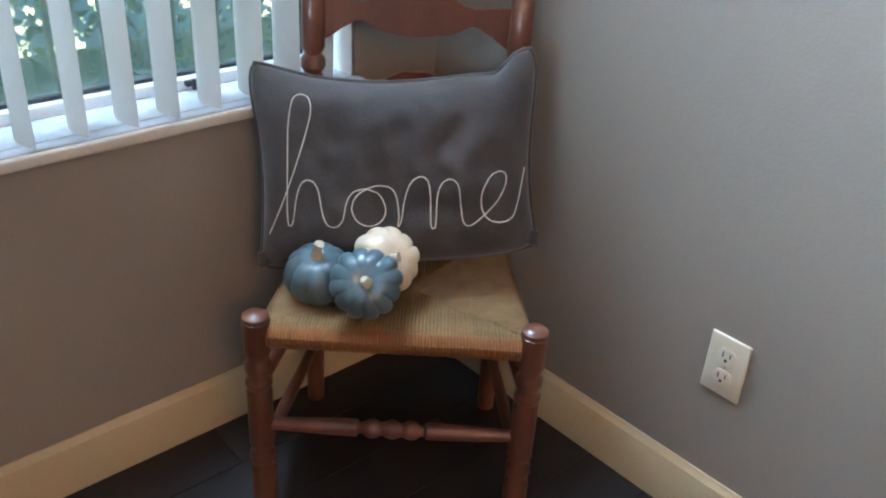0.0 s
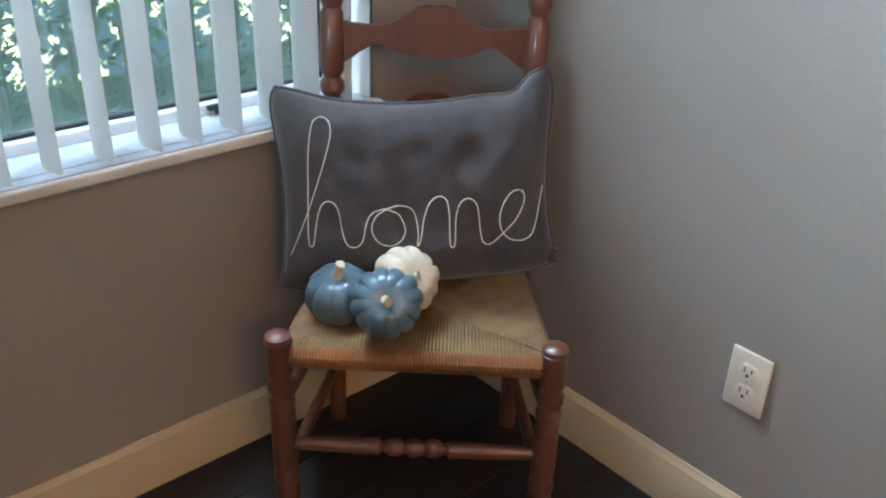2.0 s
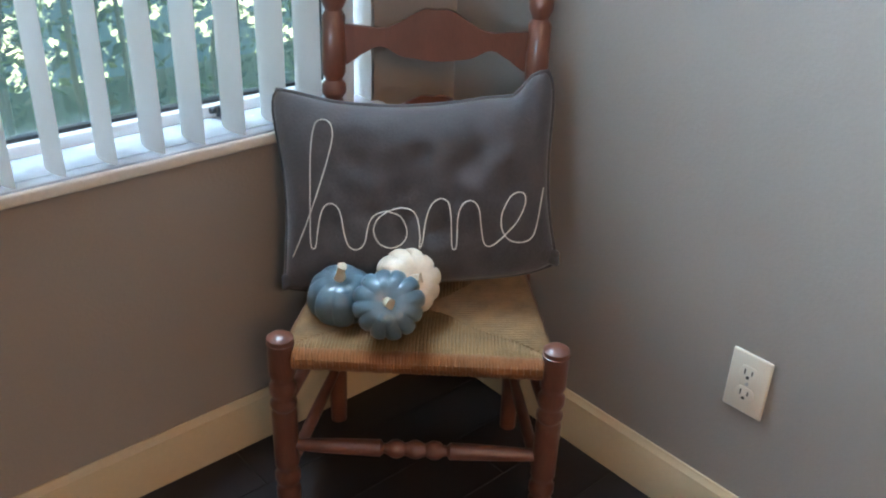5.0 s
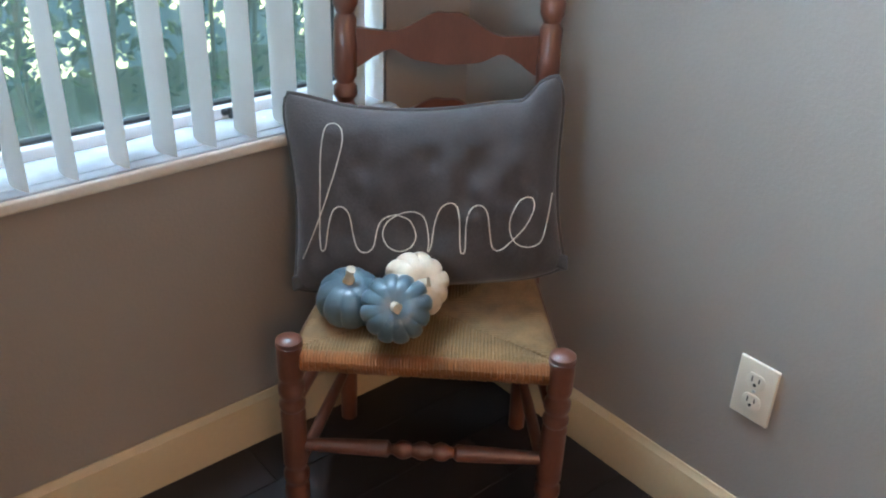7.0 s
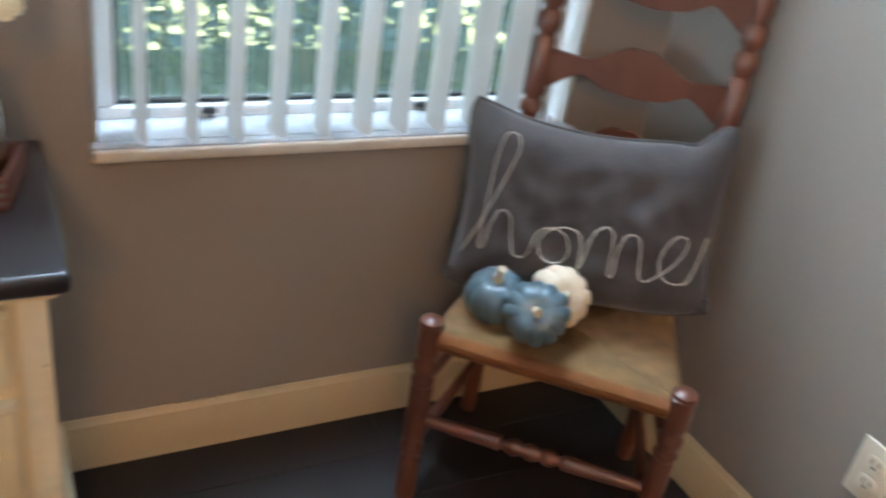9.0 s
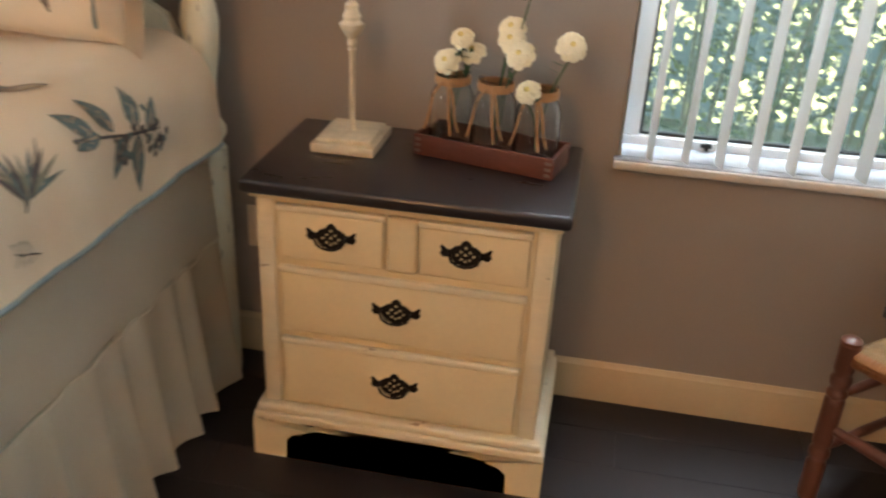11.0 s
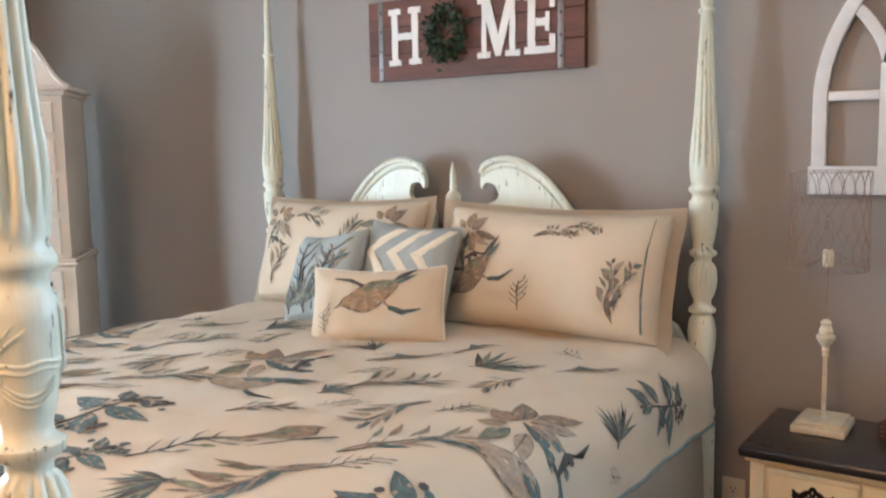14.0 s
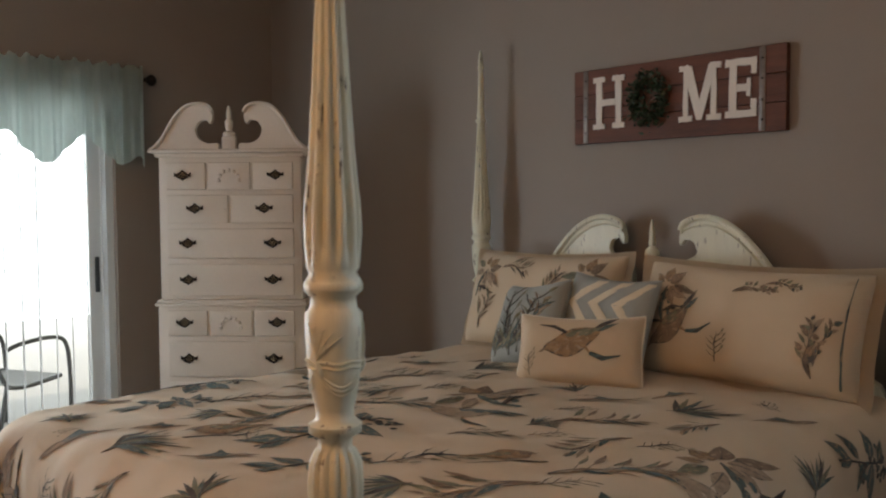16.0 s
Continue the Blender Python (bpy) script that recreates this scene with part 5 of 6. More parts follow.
def motif_berryleaf(rnd):
    """Big teal leaves on a stem with two dark clusters of berries."""
    out = [(0, stroke_outline([(-0.8, -0.30), (-0.3, -0.12), (0.15, 0.02), (0.55, 0.20)], 0.022))]
    for x, z, a, ln, wd in ((-0.50, -0.16, 2.75, 0.50, 0.12), (-0.42, -0.14, 3.6, 0.42, 0.10), (-0.20, -0.05, 2.4, 0.50, 0.13), (0.10, 0.06, 1.75, 0.46, 0.12), (0.16, 0.04, -1.35, 0.62, 0.12), (0.0, -0.04, -2.0, 0.50, 0.12), (0.30, 0.10, 1.15, 0.42, 0.10)):
        out.append((1, leaf_outline(x, z, a, ln, wd, 0.15, 9)))
        out.append((5, stroke_outline([(x + q * ln * math.cos(a), z + q * ln * math.sin(a)) for q in (0.1, 0.5, 0.85)], 0.016)))
    for cx, cz, n in ((0.50, 0.02, 20), (-0.06, -0.26, 14), (0.12, 0.14, 9)):
        for k in range(n):
            x, z = cx + rnd.gauss(0, 0.085), cz + rnd.gauss(0, 0.12)
            r = rnd.uniform(0.035, 0.052)
            out.append((0 if k % 4 else 1, [(x + r * math.cos(t), z + r * math.sin(t)) for t in (0, 1.05, 2.1, 3.14, 4.2, 5.2)]))
    return out


def print_comforter():
    rnd = random.Random(12)
    tile = [
        (motif_berryleaf, 0.93, -0.50, 1.00, 0.15, 1), (motif_flying, 0.748, -0.625, 0.95, 0.125, -1), (motif_fern, 0.53, -0.715, 1.15, 0.17, 1),
        (motif_flying, 0.28, -0.79, 1.05, 0.15, 1), (motif_fern, 0.905, -0.775, 2.70, 0.105, 1), (motif_twig, 1.012, -0.815, 2.75, 0.045, 1),
        (motif_sprig, 0.415, -0.975, 1.03, 0.17, 1), (motif_leafspray, 0.800, -1.045, 1.70, 0.165, 1), (motif_perched, 0.890, -1.212, 0.29, 0.20, 1),
        (motif_sprig, 0.534, -1.175, 1.15, 0.15, -1), (motif_sprig, 0.675, -1.285, 1.02, 0.185, 1), (motif_bird, 0.46, -1.385, 1.05, 0.135, -1),
        (motif_twig, 0.35, -1.545, -0.45, 0.15, 1), (motif_sprig, 0.565, -1.585, 1.10, 0.19, -1), (motif_berryleaf, 0.82, -1.575, 1.10, 0.215, 1),
        (motif_bird, 0.615, -1.755, 1.15, 0.165, 1), (motif_twig, 0.40, -1.17, -0.50, 0.07, 1), (motif_twig, 0.63, -0.50, 1.0, 0.08, 1),
        (motif_sprig, 0.62, -0.87, 1.10, 0.10, -1), (motif_fern, 0.33, -1.10, 1.20, 0.09, 1), (motif_twig, 0.64, -1.06, -0.40, 0.08, 1), (motif_sprig, 0.31, -1.30, 1.0, 0.11, 1),
        (motif_twig, 0.66, -1.43, -0.60, 0.09, 1), (motif_fern, 0.44, -1.71, 1.0, 0.12, -1), (motif_flying, 0.40, -0.62, 1.05, 0.10, 1), (motif_twig, 0.30, -0.94, -0.5, 0.08, 1)]
    shapes = []
    # the woven repeat of the cloth: 0.79 across, 1.25 along
    for i, j in itertools.product((0, -1, -2, 1), (0, 1)):
        for fnc, a, b, ang, k, fl in tile:
            a, b = a + 0.79 * i + 0.08 * j, b - 0.05 * i - 1.25 * j
            if abs(a) < COMF_EDGE - 0.35 * k and -2.36 < b < -0.46:
                shapes += place(fnc(rnd), a, b, ang, 1.14 * k, fl)
    shapes = [(i, [(max(-COMF_EDGE + 0.006, min(COMF_EDGE - 0.006, x)), z) for x, z in o]) for i, o in shapes]
    print_part("print", shapes, bed_surface, comforter, 0.0022, "printed birds, berries and branches")


print_comforter()


def build_bedskirt():
    k = thing("bed_skirt", Matrix(), "white ruffled cotton bed skirt hanging to the floor", "bed skirt")

    def drop(s, n=150):
        def upper(u, v):
            y = -0.17 - 1.90 * u
            z = 0.635 - 0.235 * v
            return (BXC + s * (0.872 + 0.004 * math.sin(y * 23) * v + 0.006 * noise.noise(Vector((y * 4, z * 3, s))) + 0.006 * v), y, z)

        def ruffle(u, v):
            y = -0.17 - 1.90 * u
            z = 0.4 - 0.365 * v + 0.006 * math.sin(y * 31)
            ph = y * 58 + 2.2 * noise.noise(Vector((y * 5, 0, s))) * 3
            return (BXC + s * (0.878 + (0.004 + 0.016 * v) * math.sin(ph) + 0.028 * v), y + 0.006 * v * math.cos(ph), z)
        bm = sheet(B(), upper, 60, 8)
        bmesh.ops.solidify(bm, geom=list(bm.faces), thickness=0.002)
        part("cover", bm, SKIRTCLOTH, k, "smooth white upper band")
        bm = sheet(B(), ruffle, 330, 10)
        bmesh.ops.solidify(bm, geom=list(bm.faces), thickness=0.0015)
        part("ruffle", bm, SKIRTCLOTH, k, "gathered ruffle", angle=80)
        part("seam", tube(B(), [(BXC + s * (0.886 + 0.004 * math.sin(i * 1.3)), -0.17 - 1.90 * i / 90, 0.401 + 0.003 * math.sin(i * 0.7)) for i in range(91)], 0.0014, 6), SKIRTCLOTH, k)
    drop(1)
    drop(-1)


build_bedskirt()

# ---- bed pillows ----


def build_cushion(name, m, w, h, t, mat_, label, shapes=None, pipe=None, flange=0.0, ear=0.06, seed=0, group="pillows on the bed"):
    fn = pillow_fn(w, h, t, ear, 0.01)
    p = thing(name, m, label, "pillow", group)
    part("cover", cushion_mesh(fn, 0.006, seed, 44, 34), mat_, p)
    if pipe:
        part("piping", tube(B(), edge_path(fn), 0.0038, 6, closed=True), pipe, p)
    if flange:
        f = B()
        path = edge_path(fn, 20)
        n = len(path)
        rows = []
        for i, q in enumerate(path):
            u, v = q.x / (w / 2), q.z / (h / 2)
            o = Vector((q.x * (1 + 2 * flange / w), 0.004 * math.sin(i * 0.9), q.z * (1 + 2 * flange / h * 0.6)))
            rows.append((f.verts.new(q * 0.985), f.verts.new(o)))
        for i in range(n):
            k = (i + 1) % n
            f.faces.new((rows[i][0], rows[k][0], rows[k][1], rows[i][1]))
        bmesh.ops.solidify(f, geom=list(f.faces), thickness=0.004)
        part("flange", f, mat_, p, "flat stitched flange")
    if shapes:
        def on(a, b, lift):
            u, v = max(-0.97, min(0.97, 2 * a / w)), max(-0.97, min(0.97, 2 * b / h))
            q = fn(u, v)
            fz = (1 - u ** 4) * (1 - v ** 4)
            wob = 0.006 * fz * (noise.noise(Vector((q.x * 14 + seed, q.z * 14, 1))) + 0.8 * noise.noise(Vector((q.x * 35, q.z * 28 + seed, 1))))
            return q + Vector((0, -lift - wob, 0))
        print_part("print", shapes, on, p, 0.0028, "printed bird and branch motifs")
    return p


r_ = random.Random(5)
right_print = place(motif_perched(r_, 4, True), -0.205, -0.045, 0.85, 0.185, 1) + place(motif_leafspray(r_), -0.245, 0.085, 0.35, 0.125) + place(motif_twig(r_), -0.045, -0.095, 0.1, 0.075)
right_print += place(motif_sprig(r_, 0, 13, 0.05, 0.30), 0.225, -0.045, 1.75, 0.155) + place(motif_sprig(r_, 1, 9, 0.06, 0.30), 0.265, -0.03, 1.35, 0.125) + place(motif_sprig(r_, 4, 15, 0.05, 0.20), 0.06, 0.105, 0.22, 0.125) + place(motif_sprig(r_, 0, 13, 0.05, 0.22), 0.14, 0.125, 0.05, 0.10)
right_print += [(1, stroke_outline([(0.322, -0.165), (0.318, -0.06), (0.318, 0.06), (0.322, 0.165)], 0.0035))]
left_print = place(motif_leafspray(r_), -0.24, 0.095, -0.2, 0.12) + place(motif_sprig(r_, 0), -0.08, 0.12, 0.1, 0.12) + place(motif_leafspray(r_), 0.26, 0.09, 0.3, 0.13) + place(motif_sprig(r_, 0), 0.10, 0.05, 1.2, 0.13) + place(motif_sprig(r_, 4), -0.22, -0.06, 1.3, 0.13) + place(motif_perched(r_, 4, True), 0.0, -0.04, 0.5, 0.15)
build_cushion("pillow_sham", pose(-2.345, -0.275, 1.035, -20, 1.0, 3), 0.72, 0.375, 0.17, COMF, "cream pillow sham printed with birds, flanged edge, leaning on the headboard", right_print, None, 0.04, 0.05, 2, "pillow shams")
build_cushion("pillow_sham", pose(-3.175, -0.255, 1.045, -18, -1.0, -2), 0.74, 0.375, 0.17, COMF, "cream pillow sham printed with flowers, leaning on the headboard", left_print, None, 0.03, 0.05, 7, "pillow shams")
chev = []
for k in range(3):
    o, d = -0.03 - 0.085 * k + 0.10, 0.085
    for sg in (1,):
        chev.append((0, [(o - 0.04, 0.035), (o + 0.01, 0.08), (o + 0.06, 0.13), (o + 0.098, 0.13), (o + 0.048, 0.08), (o - 0.002, 0.035)]))
        chev.append((0, [(o - 0.04, 0.035), (o + 0.02, -0.03), (o + 0.10, -0.12), (o + 0.138, -0.12), (o + 0.058, -0.03), (o - 0.002, 0.035)]))
p_ = build_cushion("square_pillow", pose(-2.735, -0.445, 1.035, -24, 3, 8), 0.315, 0.30, 0.11, BLUECLOTH, "pale blue square pillow with cream chevrons", chev, BLUECLOTH, 0, 0.07, 3)
for ch in p_.children:
    if ch.name.startswith("print"):
        ch.data.materials.clear()
        ch.data.materials.append(CHEVRON)
bp = place(motif_twig(r_), -0.06, 0.0, 0.1, 0.19) + place(motif_fern(r_), -0.02, -0.06, 1.5, 0.17) + place(motif_twig(r_), 0.04, -0.02, -0.2, 0.18) + place(motif_sprig(r_), 0.07, 0.0, 1.5, 0.16) + place(motif_fern(r_), -0.09, -0.08, 1.3, 0.13)
build_cushion("square_pillow", pose(-3.00, -0.52, 1.005, -26, -8, -8), 0.31, 0.30, 0.11, BLUECLOTH, "pale blue square pillow with dark floral print", bp, BLUECLOTH, 0, 0.07, 9)
sp = place(motif_perched(r_, 3, True), -0.005, 0.020, 0.40, 0.205, 1) + place(motif_twig(r_), -0.15, -0.055, 0.1, 0.06)
build_cushion("lumbar_pillow", pose(-2.715, -0.615, 0.955, -20, -1.5, 22), 0.405, 0.225, 0.10, COMF, "small cream lumbar pillow printed with one bird", sp, SKIRTCLOTH, 0, 0.06, 11)

# ---- wall decor ----


def build_sign():
    s = thing("wall_sign", pose(-2.770, -0.003, 1.782), "dark brown plank sign with white letters and a green wreath", "sign")
    hw, hh = 0.428, 0.141
    for k in range(3):
        z0 = -hh + k * (2 * hh / 3)
        part("plank", box(B(), -hw, hw, -0.026, -0.001, z0 + 0.0008, z0 + 2 * hh / 3 - 0.0008, 0.002), SIGNWOOD, s, angle=20)
    for x in (-0.372, 0.347):
        st = part("strap", box(B(), x - 0.011, x + 0.011, -0.0285, -0.0265, -hh + 0.003, hh - 0.003, 0.0006), STRAP, s, "grey metal strap")
        for z in (-0.10, -0.035, 0.035, 0.10):
            part("nail", lathe(B(), [(0.0042, 0), (0.0035, 0.0015), (0.001, 0.0022)], 10, m=Matrix.Rotation(radians(90), 4, "X"), at=(x, -0.0286, z)), IRON, st)
    # slab-serif letters
    h = 0.094

    def letter(polys, cx, cz=0.01):
        bm = B()
        for k, p in enumerate(polys):
            slab(bm, [(cx + x, cz + z) for x, z in p], -0.004 - 0.0002 * k, Matrix.Translation((0, -0.0266, 0)))
        part("letter", bm, LETTER, s, "chipped white serif letter", smooth=False)

    def bar(x0, x1, z0, z1):
        rr = random.Random(int(1000 * (x0 + 3 * z0)))
        j = lambda: rr.uniform(-0.0018, 0.0018)
        n = 5
        return [(x0 + (x1 - x0) * i / n, z0 + j()) for i in range(n + 1)] + [(x1 + j(), z0 + (z1 - z0) * i / n) for i in range(1, n)] + [(x1 - (x1 - x0) * i / n, z1 + j()) for i in range(n + 1)] + [(x0 + j(), z1 - (z1 - z0) * i / n) for i in range(1, n)]
    letter([bar(-0.058, -0.032, -h, h), bar(0.030, 0.056, -h, h), bar(-0.031, 0.029, -0.012, 0.014), bar(-0.072, -0.018, -h - 0.004, -h + 0.016), bar(0.016, 0.070, -h - 0.004, -h + 0.016), bar(-0.072, -0.018, h - 0.016, h + 0.004), bar(0.016, 0.070, h - 0.016, h + 0.004)], -0.262)
    letter([bar(-0.062, -0.044, -h, h), bar(0.044, 0.066, -h, h), [(-0.066, h), (-0.030, h), (0.012, -h + 0.03), (0.006, -h), (-0.010, -h)], [(0.066, h), (0.036, h), (-0.010, -h + 0.03), (-0.006, -h), (0.010, -h)], bar(-0.080, -0.028, -h - 0.004, -h + 0.016), bar(0.028, 0.084, -h - 0.004, -h + 0.016), bar(-0.078, -0.040, h - 0.016, h + 0.004), bar(0.042, 0.082, h - 0.016, h + 0.004)], 0.118)
    letter([bar(-0.042, -0.014, -h, h), bar(-0.056, 0.056, -h - 0.004, -h + 0.020), bar(-0.056, 0.056, h - 0.020, h + 0.004), bar(-0.014, 0.030, -0.011, 0.012), bar(0.036, 0.056, -h, -h + 0.055), bar(0.036, 0.056, h - 0.05, h), bar(0.022, 0.036, -0.030, 0.030)], 0.272)
    # wreath of small leaves
    rnd = random.Random(2)
    bm = B()
    for k in range(620):
        a = rnd.uniform(0, 2 * math.pi)
        rr = 0.062 + rnd.gauss(0, 0.017)
        p = Vector((-0.080 + rr * math.cos(a), -0.036 - abs(rnd.gauss(0, 0.012)), 0.006 + rr * 1.12 * math.sin(a)))
        d = Vector((rnd.uniform(-1, 1), rnd.uniform(-0.9, 0.2), rnd.uniform(-1, 1))).normalized()
        q = d.cross(Vector((rnd.uniform(-1, 1), rnd.uniform(-1, 1), rnd.uniform(-1, 1)))).normalized()
        ln, wd = rnd.uniform(0.014, 0.026), rnd.uniform(0.004, 0.007)
        vs = [bm.verts.new(p), bm.verts.new(p + d * ln * 0.45 + q * wd), bm.verts.new(p + d * ln), bm.verts.new(p + d * ln * 0.45 - q * wd)]
        bm.faces.new(vs)
    w = part("wreath", bm, WREATH, s, "small green boxwood wreath", smooth=False)
    part("ring", tube(B(), [(-0.080 + 0.058 * math.cos(t * math.pi / 16), -0.034, 0.006 + 0.065 * math.sin(t * math.pi / 16)) for t in range(32)], 0.006, 6, closed=True), BARK, w)


build_sign()


def build_arch():
    a = thing("arched_window_frame", pose(-1.492, -0.004, 1.258), "white gothic arched window frame hung as wall decor", "wall decor")
    W, S, A = 0.180, 0.24, 0.62           # half width, spring height, apex height

    def arc(s, off, n=16):
        """One side of the pointed arch, inset by off."""
        R = ((A - S) ** 2 + W ** 2) / (2 * W)
        out = []
        cx = W - R
        top = math.acos(min(1, (R - W) / (R - off))) if R - off > R - W else 0
        for i in range(n + 1):
            th = top * i / n
            out.append((s * (cx + (R - off) * math.cos(th)), S + (R - off) * math.sin(th)))
        return out
    y = Matrix.Translation((0, -0.028, 0))
    for s in (-1, 1):
        o, i = arc(s, 0.0), arc(s, 0.036)
        part("arch_rail", slab(B(), [(s * W, 0.0755)] + o + i[::-1] + [(s * (W - 0.036), 0.0755)], 0.026, y, 0.002), ARCHPAINT, a, angle=50)
    part("bottom_rail", box(B(), -W - 0.006, W + 0.006, -0.034, -0.002, 0.0, 0.075, 0.003), ARCHPAINT, a)
    part("mullion", box(B(), -0.017, 0.017, -0.027, -0.003, 0.0755, 0.34, 0.002), ARCHPAINT, a)
    for s in (-1, 1):
        part("cross_bar", box(B(), min(s * 0.0175, s * (W - 0.038)), max(s * 0.0175, s * (W - 0.038)), -0.025, -0.004, 0.248, 0.272, 0.002), ARCHPAINT, a)
        c = spline([(s * 0.0, 0.335), (s * 0.015, 0.39), (s * 0.052, 0.455), (s * 0.098, 0.505)], 6)
        part("tracery", slab(B(), [(x + s * 0.012, z - 0.008) for x, z in c] + [(x - s * 0.014, z + 0.006) for x, z in c[::-1]], 0.020, Matrix.Translation((0, -0.0245, 0)), 0.001), ARCHPAINT, a, angle=50)


build_arch()

# ---- on the nightstand ----
NZ = 0.648


def build_lamp():
    l = thing("table_lamp", pose(-1.597, -0.150, NZ), "aged cream table lamp with a bare wire basket shade", "lamp")
    part("base", box(box(B(), -0.066, 0.066, -0.078, 0.078, 0.0, 0.020, 0.004), -0.056, 0.056, -0.066, 0.066, 0.0205, 0.030, 0.004), LAMPBASE, l, "square worn cream base")
    part("stem", lathe(B(), [(0.010, 0.030), (0.006, 0.036), (0.0055, 0.19), (0.009, 0.197), (0.006, 0.202)], 14), LAMPBASE, l)
    part("urn", lathe(B(), [(0.006, 0.202), (0.010, 0.208), (0.008, 0.218), (0.014, 0.226), (0.023, 0.240), (0.024, 0.248), (0.016, 0.254), (0.018, 0.262), (0.012, 0.275), (0.014, 0.284), (0.006, 0.292)], 18), LAMPBASE, l, "carved urn ornament")
    part("rod", lathe(B(), [(0.0028, 0.292), (0.0028, 0.43)], 8), WIRE, l)
    part("socket", lathe(B(), [(0.012, 0.43), (0.014, 0.44), (0.014, 0.468), (0.010, 0.475)], 14), LAMPBASE, l)
    part("bulb", lathe(B(), [(0.008, 0.475), (0.009, 0.49), (0.011, 0.52), (0.009, 0.545), (0.003, 0.565)], 14), JAR, l, "clear candle bulb")
    sh = B()
    n = 20
    for ring, z in ((0.098, 0.425), (0.096, 0.675), (0.097, 0.60)):
        tube(sh, [(ring * math.cos(2 * math.pi * k / 32), ring * math.sin(2 * math.pi * k / 32), z) for k in range(32)], 0.0011, 5, closed=True)
    for k in range(n):
        for sg in (-1, 1):
            pts = []
            for i in range(13):
                t = i / 12
                an = 2 * math.pi * k / n + sg * 0.16 * math.sin(t * math.pi * 3)
                pts.append((0.097 * math.cos(an), 0.097 * math.sin(an), 0.425 + 0.25 * t))
            tube(sh, pts, 0.0009, 5)
    for k in range(3):
        an = 2 * math.pi * k / 3
        tube(sh, [(0.012 * math.cos(an), 0.012 * math.sin(an), 0.47), (0.098 * math.cos(an), 0.098 * math.sin(an), 0.425)], 0.0012, 5)
    tagged(part("shade", sh, WIRE, l, "bare wire basket shade"), kind="stuff")


build_lamp()


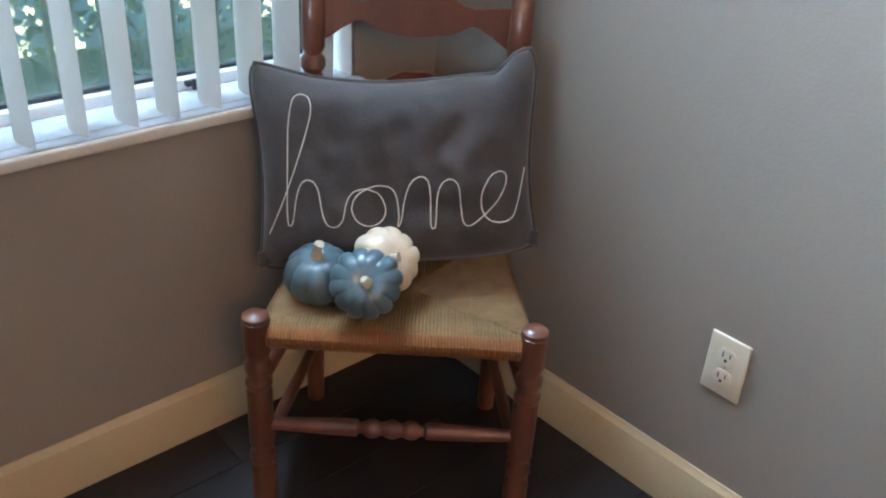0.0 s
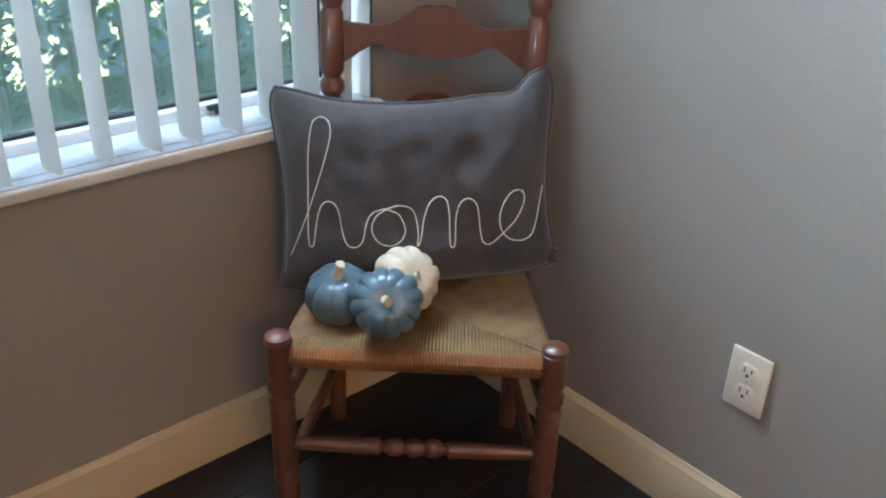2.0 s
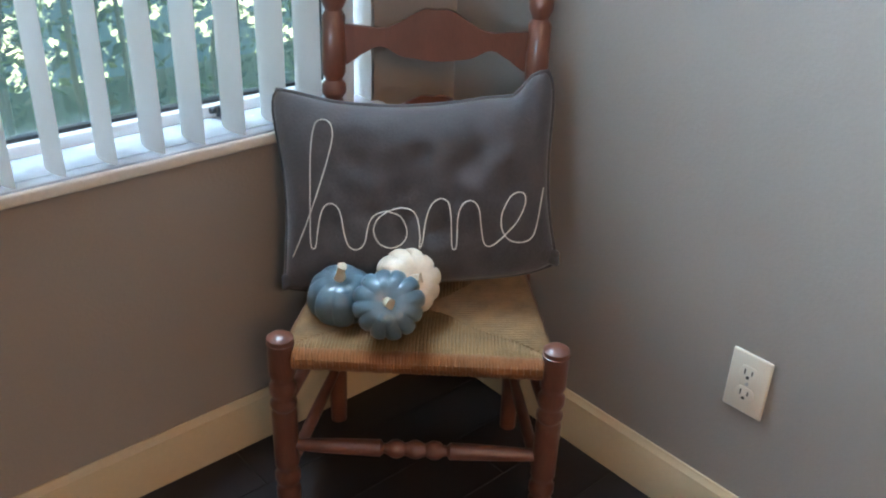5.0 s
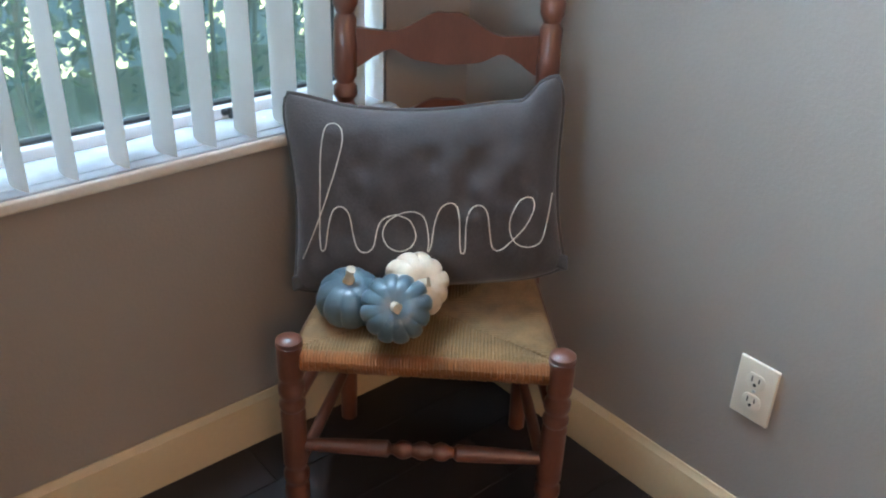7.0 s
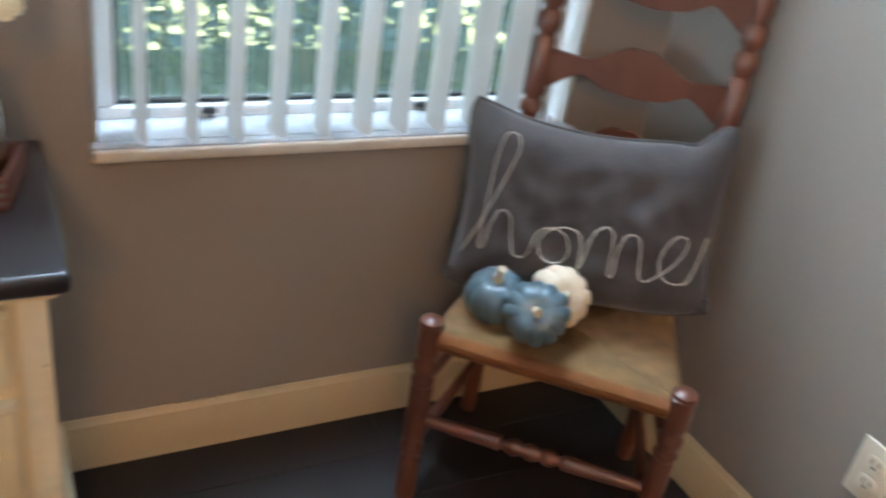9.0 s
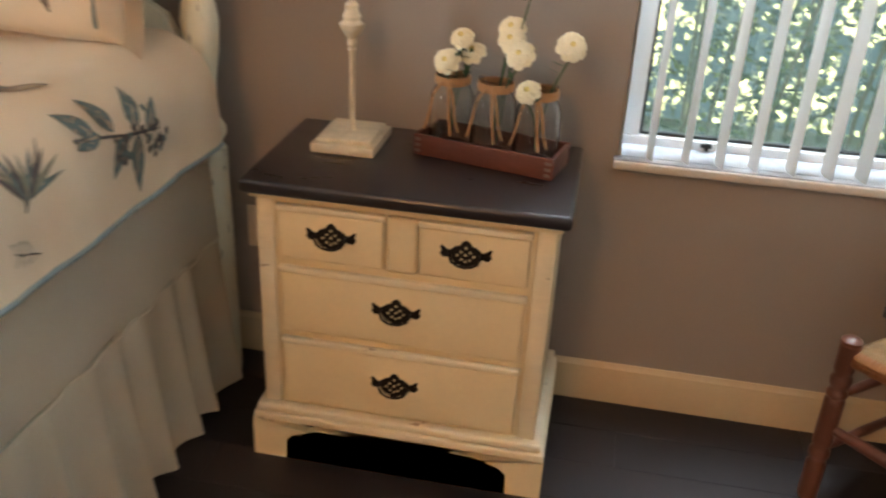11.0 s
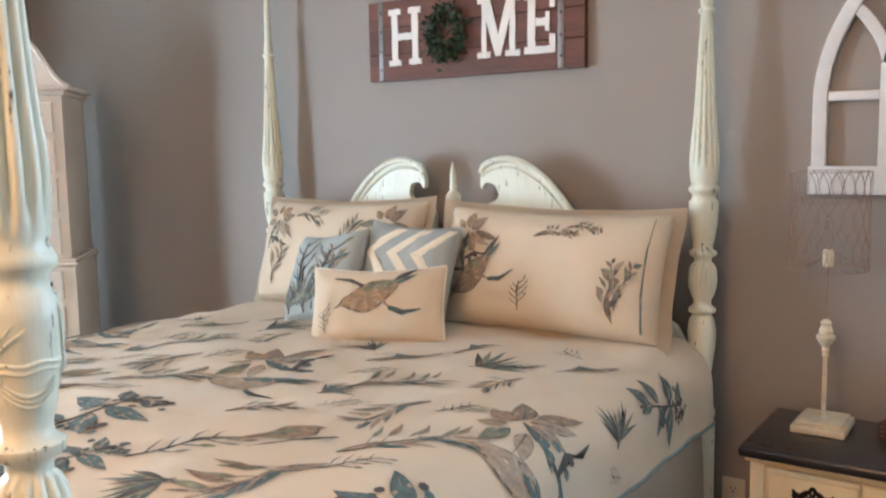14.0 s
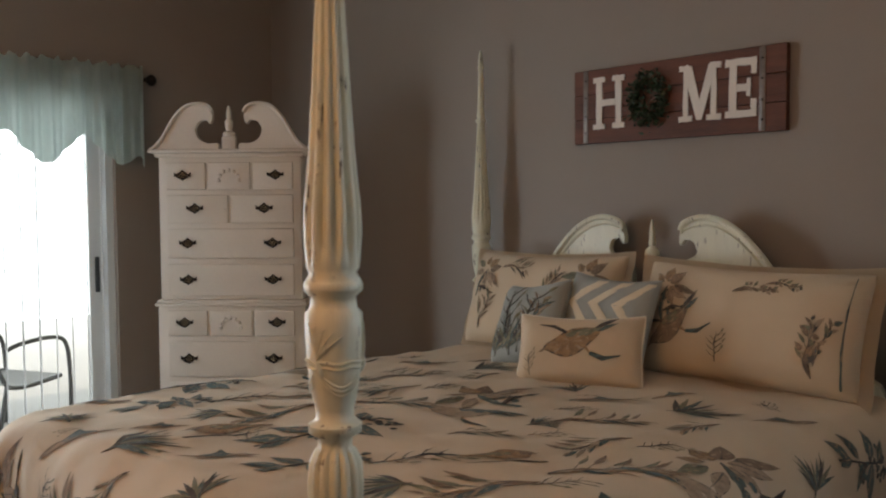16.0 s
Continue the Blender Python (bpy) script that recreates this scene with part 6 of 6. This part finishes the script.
def build_tray():
    TM = pose(-1.305, -0.150, NZ, 0, 0, -13.5)
    t = thing("wooden_tray", TM, "reddish wooden tray box holding three jars", "tray")
    hx, hy = 0.148, 0.058
    part("bottom", box(B(), -hx + 0.008, hx - 0.008, -hy + 0.008, hy - 0.008, 0.001, 0.009), TRAYWOOD, t, smooth=False)

    def side(u0, u1, v0, v1):
        bm = box(B(), u0, u1, v0, v1, 0.0, 0.044, 0.002)
        return bm
    for s in (-1, 1):
        part("long_side", side(-hx, hx, s * hy - (0.008 if s > 0 else 0), s * hy + (0 if s > 0 else 0.008)), TRAYWOOD, t)
        part("end_board", side(s * hx - (0.008 if s > 0 else 0), s * hx + (0 if s > 0 else 0.008), -hy + 0.0085, hy - 0.0085), TRAYWOOD, t)
        for z in (0.010, 0.022, 0.034):
            part("joint_pin", box(B(), s * (hx - 0.010) - 0.006, s * (hx - 0.010) + 0.006, -hy - 0.0015, -hy - 0.0003, z - 0.003, z + 0.003), STRAP, t, "pale joint pin", smooth=False)
    rnd = random.Random(9)
    for k, x in enumerate((-0.092, 0.0, 0.092)):
        j = thing("glass_jar", TM @ pose(x, 0, 0.0095), "clear glass jar tied with jute twine", "jar", "jars in the tray")
        prof = [(0.040, 0.0), (0.044, 0.006), (0.045, 0.03), (0.045, 0.095), (0.042, 0.115), (0.034, 0.130), (0.031, 0.136), (0.031, 0.152), (0.034, 0.156)]
        inner = [(r - 0.003, max(z, 0.004)) for r, z in prof]
        bm = B()
        seg = 28
        rows = [[bm.verts.new((r * math.cos(2 * math.pi * i / seg), r * math.sin(2 * math.pi * i / seg), z)) for i in range(seg)] for r, z in prof + inner[::-1]]
        for lo, hi in zip(rows, rows[1:]):
            for i in range(seg):
                q = (i + 1) % seg
                bm.faces.new((lo[i], lo[q], hi[q], hi[i]))
        bm.faces.new(list(reversed(rows[0])))
        bm.faces.new(rows[-1])
        part("glass", bm, JAR, j)
        tw = B()
        for q in range(4):
            tube(tw, [((0.0335 + 0.001 * math.sin(q)) * math.cos(i * math.pi / 12), (0.0335 + 0.001 * math.sin(q)) * math.sin(i * math.pi / 12), 0.136 + 0.004 * q) for i in range(24)], 0.0028, 6, closed=True)
        for dx, ln in ((-0.022, 0.085), (0.012, 0.09), (0.022, 0.080)):
            pts = [(dx * 0.3, -0.035, 0.142), (dx * 0.9, -0.045, 0.12), (dx * 1.3, -0.0485, 0.075), (dx * 1.7, -0.049, 0.13 - ln)]
            tube(tw, spline(pts, 4), 0.0026, 6)
        part("twine", tw, TWINE, j, "jute twine tied round the neck")
    # flowers: (x, z above tray, depth, jar index)
    blooms = [(-0.066, 0.245, -0.03, 0), (-0.088, 0.200, -0.05, 0), (-0.05, 0.215, -0.01, 0), (0.030, 0.252, -0.02, 1), (0.058, 0.232, -0.045, 1), (0.085, 0.170, -0.060, 2), (0.150, 0.255, -0.02, 2), (0.012, 0.262, 0.03, 1)]
    for x, z, y, k in blooms:
        f = thing("flower", TM @ pose(x, y, z), "white many-petalled artificial flower on a green stem", "flower", "flowers in the jars")
        tilt = Matrix.Rotation(radians(48 + rnd.uniform(-18, 14)), 4, "X") @ Matrix.Rotation(rnd.uniform(0, 6), 4, "Z")
        if x > 0.1:
            tilt = Matrix.Rotation(radians(30), 4, "Y") @ tilt
        bm = B()
        size = rnd.uniform(0.70, 0.90)
        for ring, (n, r0, r1, up) in enumerate(((8, 0.004, 0.033, -0.05), (7, 0.003, 0.026, 0.28), (5, 0.002, 0.016, 0.75))):
            for i in range(n):
                a = 2 * math.pi * (i + 0.4 * ring) / n + rnd.uniform(-0.1, 0.1)
                wdt = 1.25 * r1 * math.sin(math.pi / n) + 0.002
                ru = up + rnd.uniform(-0.15, 0.15)

                def pet(u, v, a=a, r0=r0, r1=r1, wdt=wdt, ru=ru):
                    r = r0 + (r1 - r0) * u
                    w = wdt * math.sin(math.pi * min(1, 0.18 + 0.70 * u)) * (v - 0.5) * 2
                    zz = (r - r0) * ru - 0.012 * u * u + 0.004 * (2 * v - 1) ** 2 + 0.003 * ring
                    return tilt @ (size * Vector((r * math.cos(a) - w * math.sin(a), r * math.sin(a) + w * math.cos(a), zz)))
                sheet(bm, pet, 4, 3)
        part("petals", bm, PETAL, f, angle=80)
        part("heart", lathe(B(), [(0.001, 0.004), (0.006, 0.005), (0.005, 0.010), (0.001, 0.012)], 10, m=tilt), EYE, f, "yellowish flower heart")
        jx = (-0.092, 0.0, 0.092)[k]
        pts = [(0, 0, -0.004), (0.1 * (jx - x), -0.2 * y, -0.03), ((jx - x) * 0.7, -y * 0.7, 0.5 * (0.03 - z)), (jx - x, -y, 0.035 - z)]
        part("stem", tube(B(), spline(pts, 5), 0.0019, 6), GREEN, f)
        bm = B()
        for q in range(5):
            p = Vector(spline(pts, 5)[3 + q])
            d = Vector((rnd.uniform(-1, 1), rnd.uniform(-1, 0.4), rnd.uniform(-0.2, 0.8))).normalized()
            w = d.cross(Vector((0, 0.3, 1))).normalized()
            ln = rnd.uniform(0.022, 0.04)
            vs = [bm.verts.new(c) for c in (p, p + d * ln * 0.4 + w * 0.007, p + d * ln, p + d * ln * 0.4 - w * 0.007)]
            bm.faces.new(vs)
        part("leaf", bm, GREEN, f, smooth=False)
    g = thing("leaf_sprig", TM @ pose(0.045, 0.01, 0.0), "green leafy sprig standing in a jar", "sprig", "flowers in the jars")
    part("stem", tube(B(), spline([(-0.04, 0, 0.03), (-0.02, 0, 0.2), (0.0, 0, 0.29), (0.012, 0, 0.345)], 5), 0.0018, 6), GREEN, g)
    bm = B()
    for q in range(9):
        p = Vector((0.012 + rnd.uniform(-0.006, 0.006), rnd.uniform(-0.005, 0.005), 0.325 + rnd.uniform(0, 0.024)))
        a = rnd.uniform(-0.6, 3.7)
        d = Vector((math.cos(a), rnd.uniform(-0.7, 0.3), 0.6 * math.sin(a))).normalized()
        w = d.cross(Vector((0, 1, 0.4))).normalized()
        bm.faces.new([bm.verts.new(c) for c in (p, p + d * 0.017 + w * 0.008, p + d * 0.034, p + d * 0.017 - w * 0.008)])
    part("leaf", bm, GREEN, g, smooth=False)


build_tray()

# ---- unseen ceiling light over the room, added as the warm source ----


def build_unseen_ceiling_light():
    c = thing("unseen_ceiling_light", pose(-1.95, -3.85, ZC), "unseen flush ceiling light added for the room's warm light", "ceiling light")
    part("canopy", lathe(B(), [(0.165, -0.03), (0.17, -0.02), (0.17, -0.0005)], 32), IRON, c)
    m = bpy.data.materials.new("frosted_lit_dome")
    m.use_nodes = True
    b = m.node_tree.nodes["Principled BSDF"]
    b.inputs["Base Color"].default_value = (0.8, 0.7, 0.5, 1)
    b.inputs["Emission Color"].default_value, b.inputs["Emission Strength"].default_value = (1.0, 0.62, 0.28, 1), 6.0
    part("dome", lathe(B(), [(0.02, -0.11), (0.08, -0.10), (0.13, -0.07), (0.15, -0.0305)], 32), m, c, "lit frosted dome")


build_unseen_ceiling_light()
# unseen bulb, placed and powered to balance the warm brightness across the room
lamp("unseen_warm_bulb", "POINT", pose(-1.95, -3.85, ZC - 0.2), 106.0, (1.0, 0.52, 0.22), (0.30, 0))

# ---- floor of dark boards ----
solo("floor_base", box(B(), XW, 0, YS, 0, -0.05, -0.004), FLOORGAP, Matrix(), "dark subfloor under the boards", "floor", kind="structure", smooth=False)
floor = thing("floor", Matrix(), "very dark brown wooden plank floor", "floor", kind="structure")
bw, bl = 0.127, 1.22


def plank_mesh(length):
    return finish("plank", box(B(), 0.0006, length - 0.0006, 0.0005, bw - 0.0005, -0.004, 0.0, 0.0009, 1), FLOOR, smooth=False)


board = plank_mesh(bl)
row, y = 0, -0.001
while y - bw > YS - bw:
    x = XW - (row * 0.43) % bl
    while x < -0.02:
        # end boards are cut off at the walls
        x0, x1 = max(x, XW), min(x + bl, -0.001)
        if x1 - x0 > 0.02:
            ob = new("plank", board if x1 - x0 > bl - 0.001 else plank_mesh(x1 - x0))
            ob.location = (x0, y - bw, 0)
            ob.parent = floor
        x += bl
    y, row = y - bw, row + 1
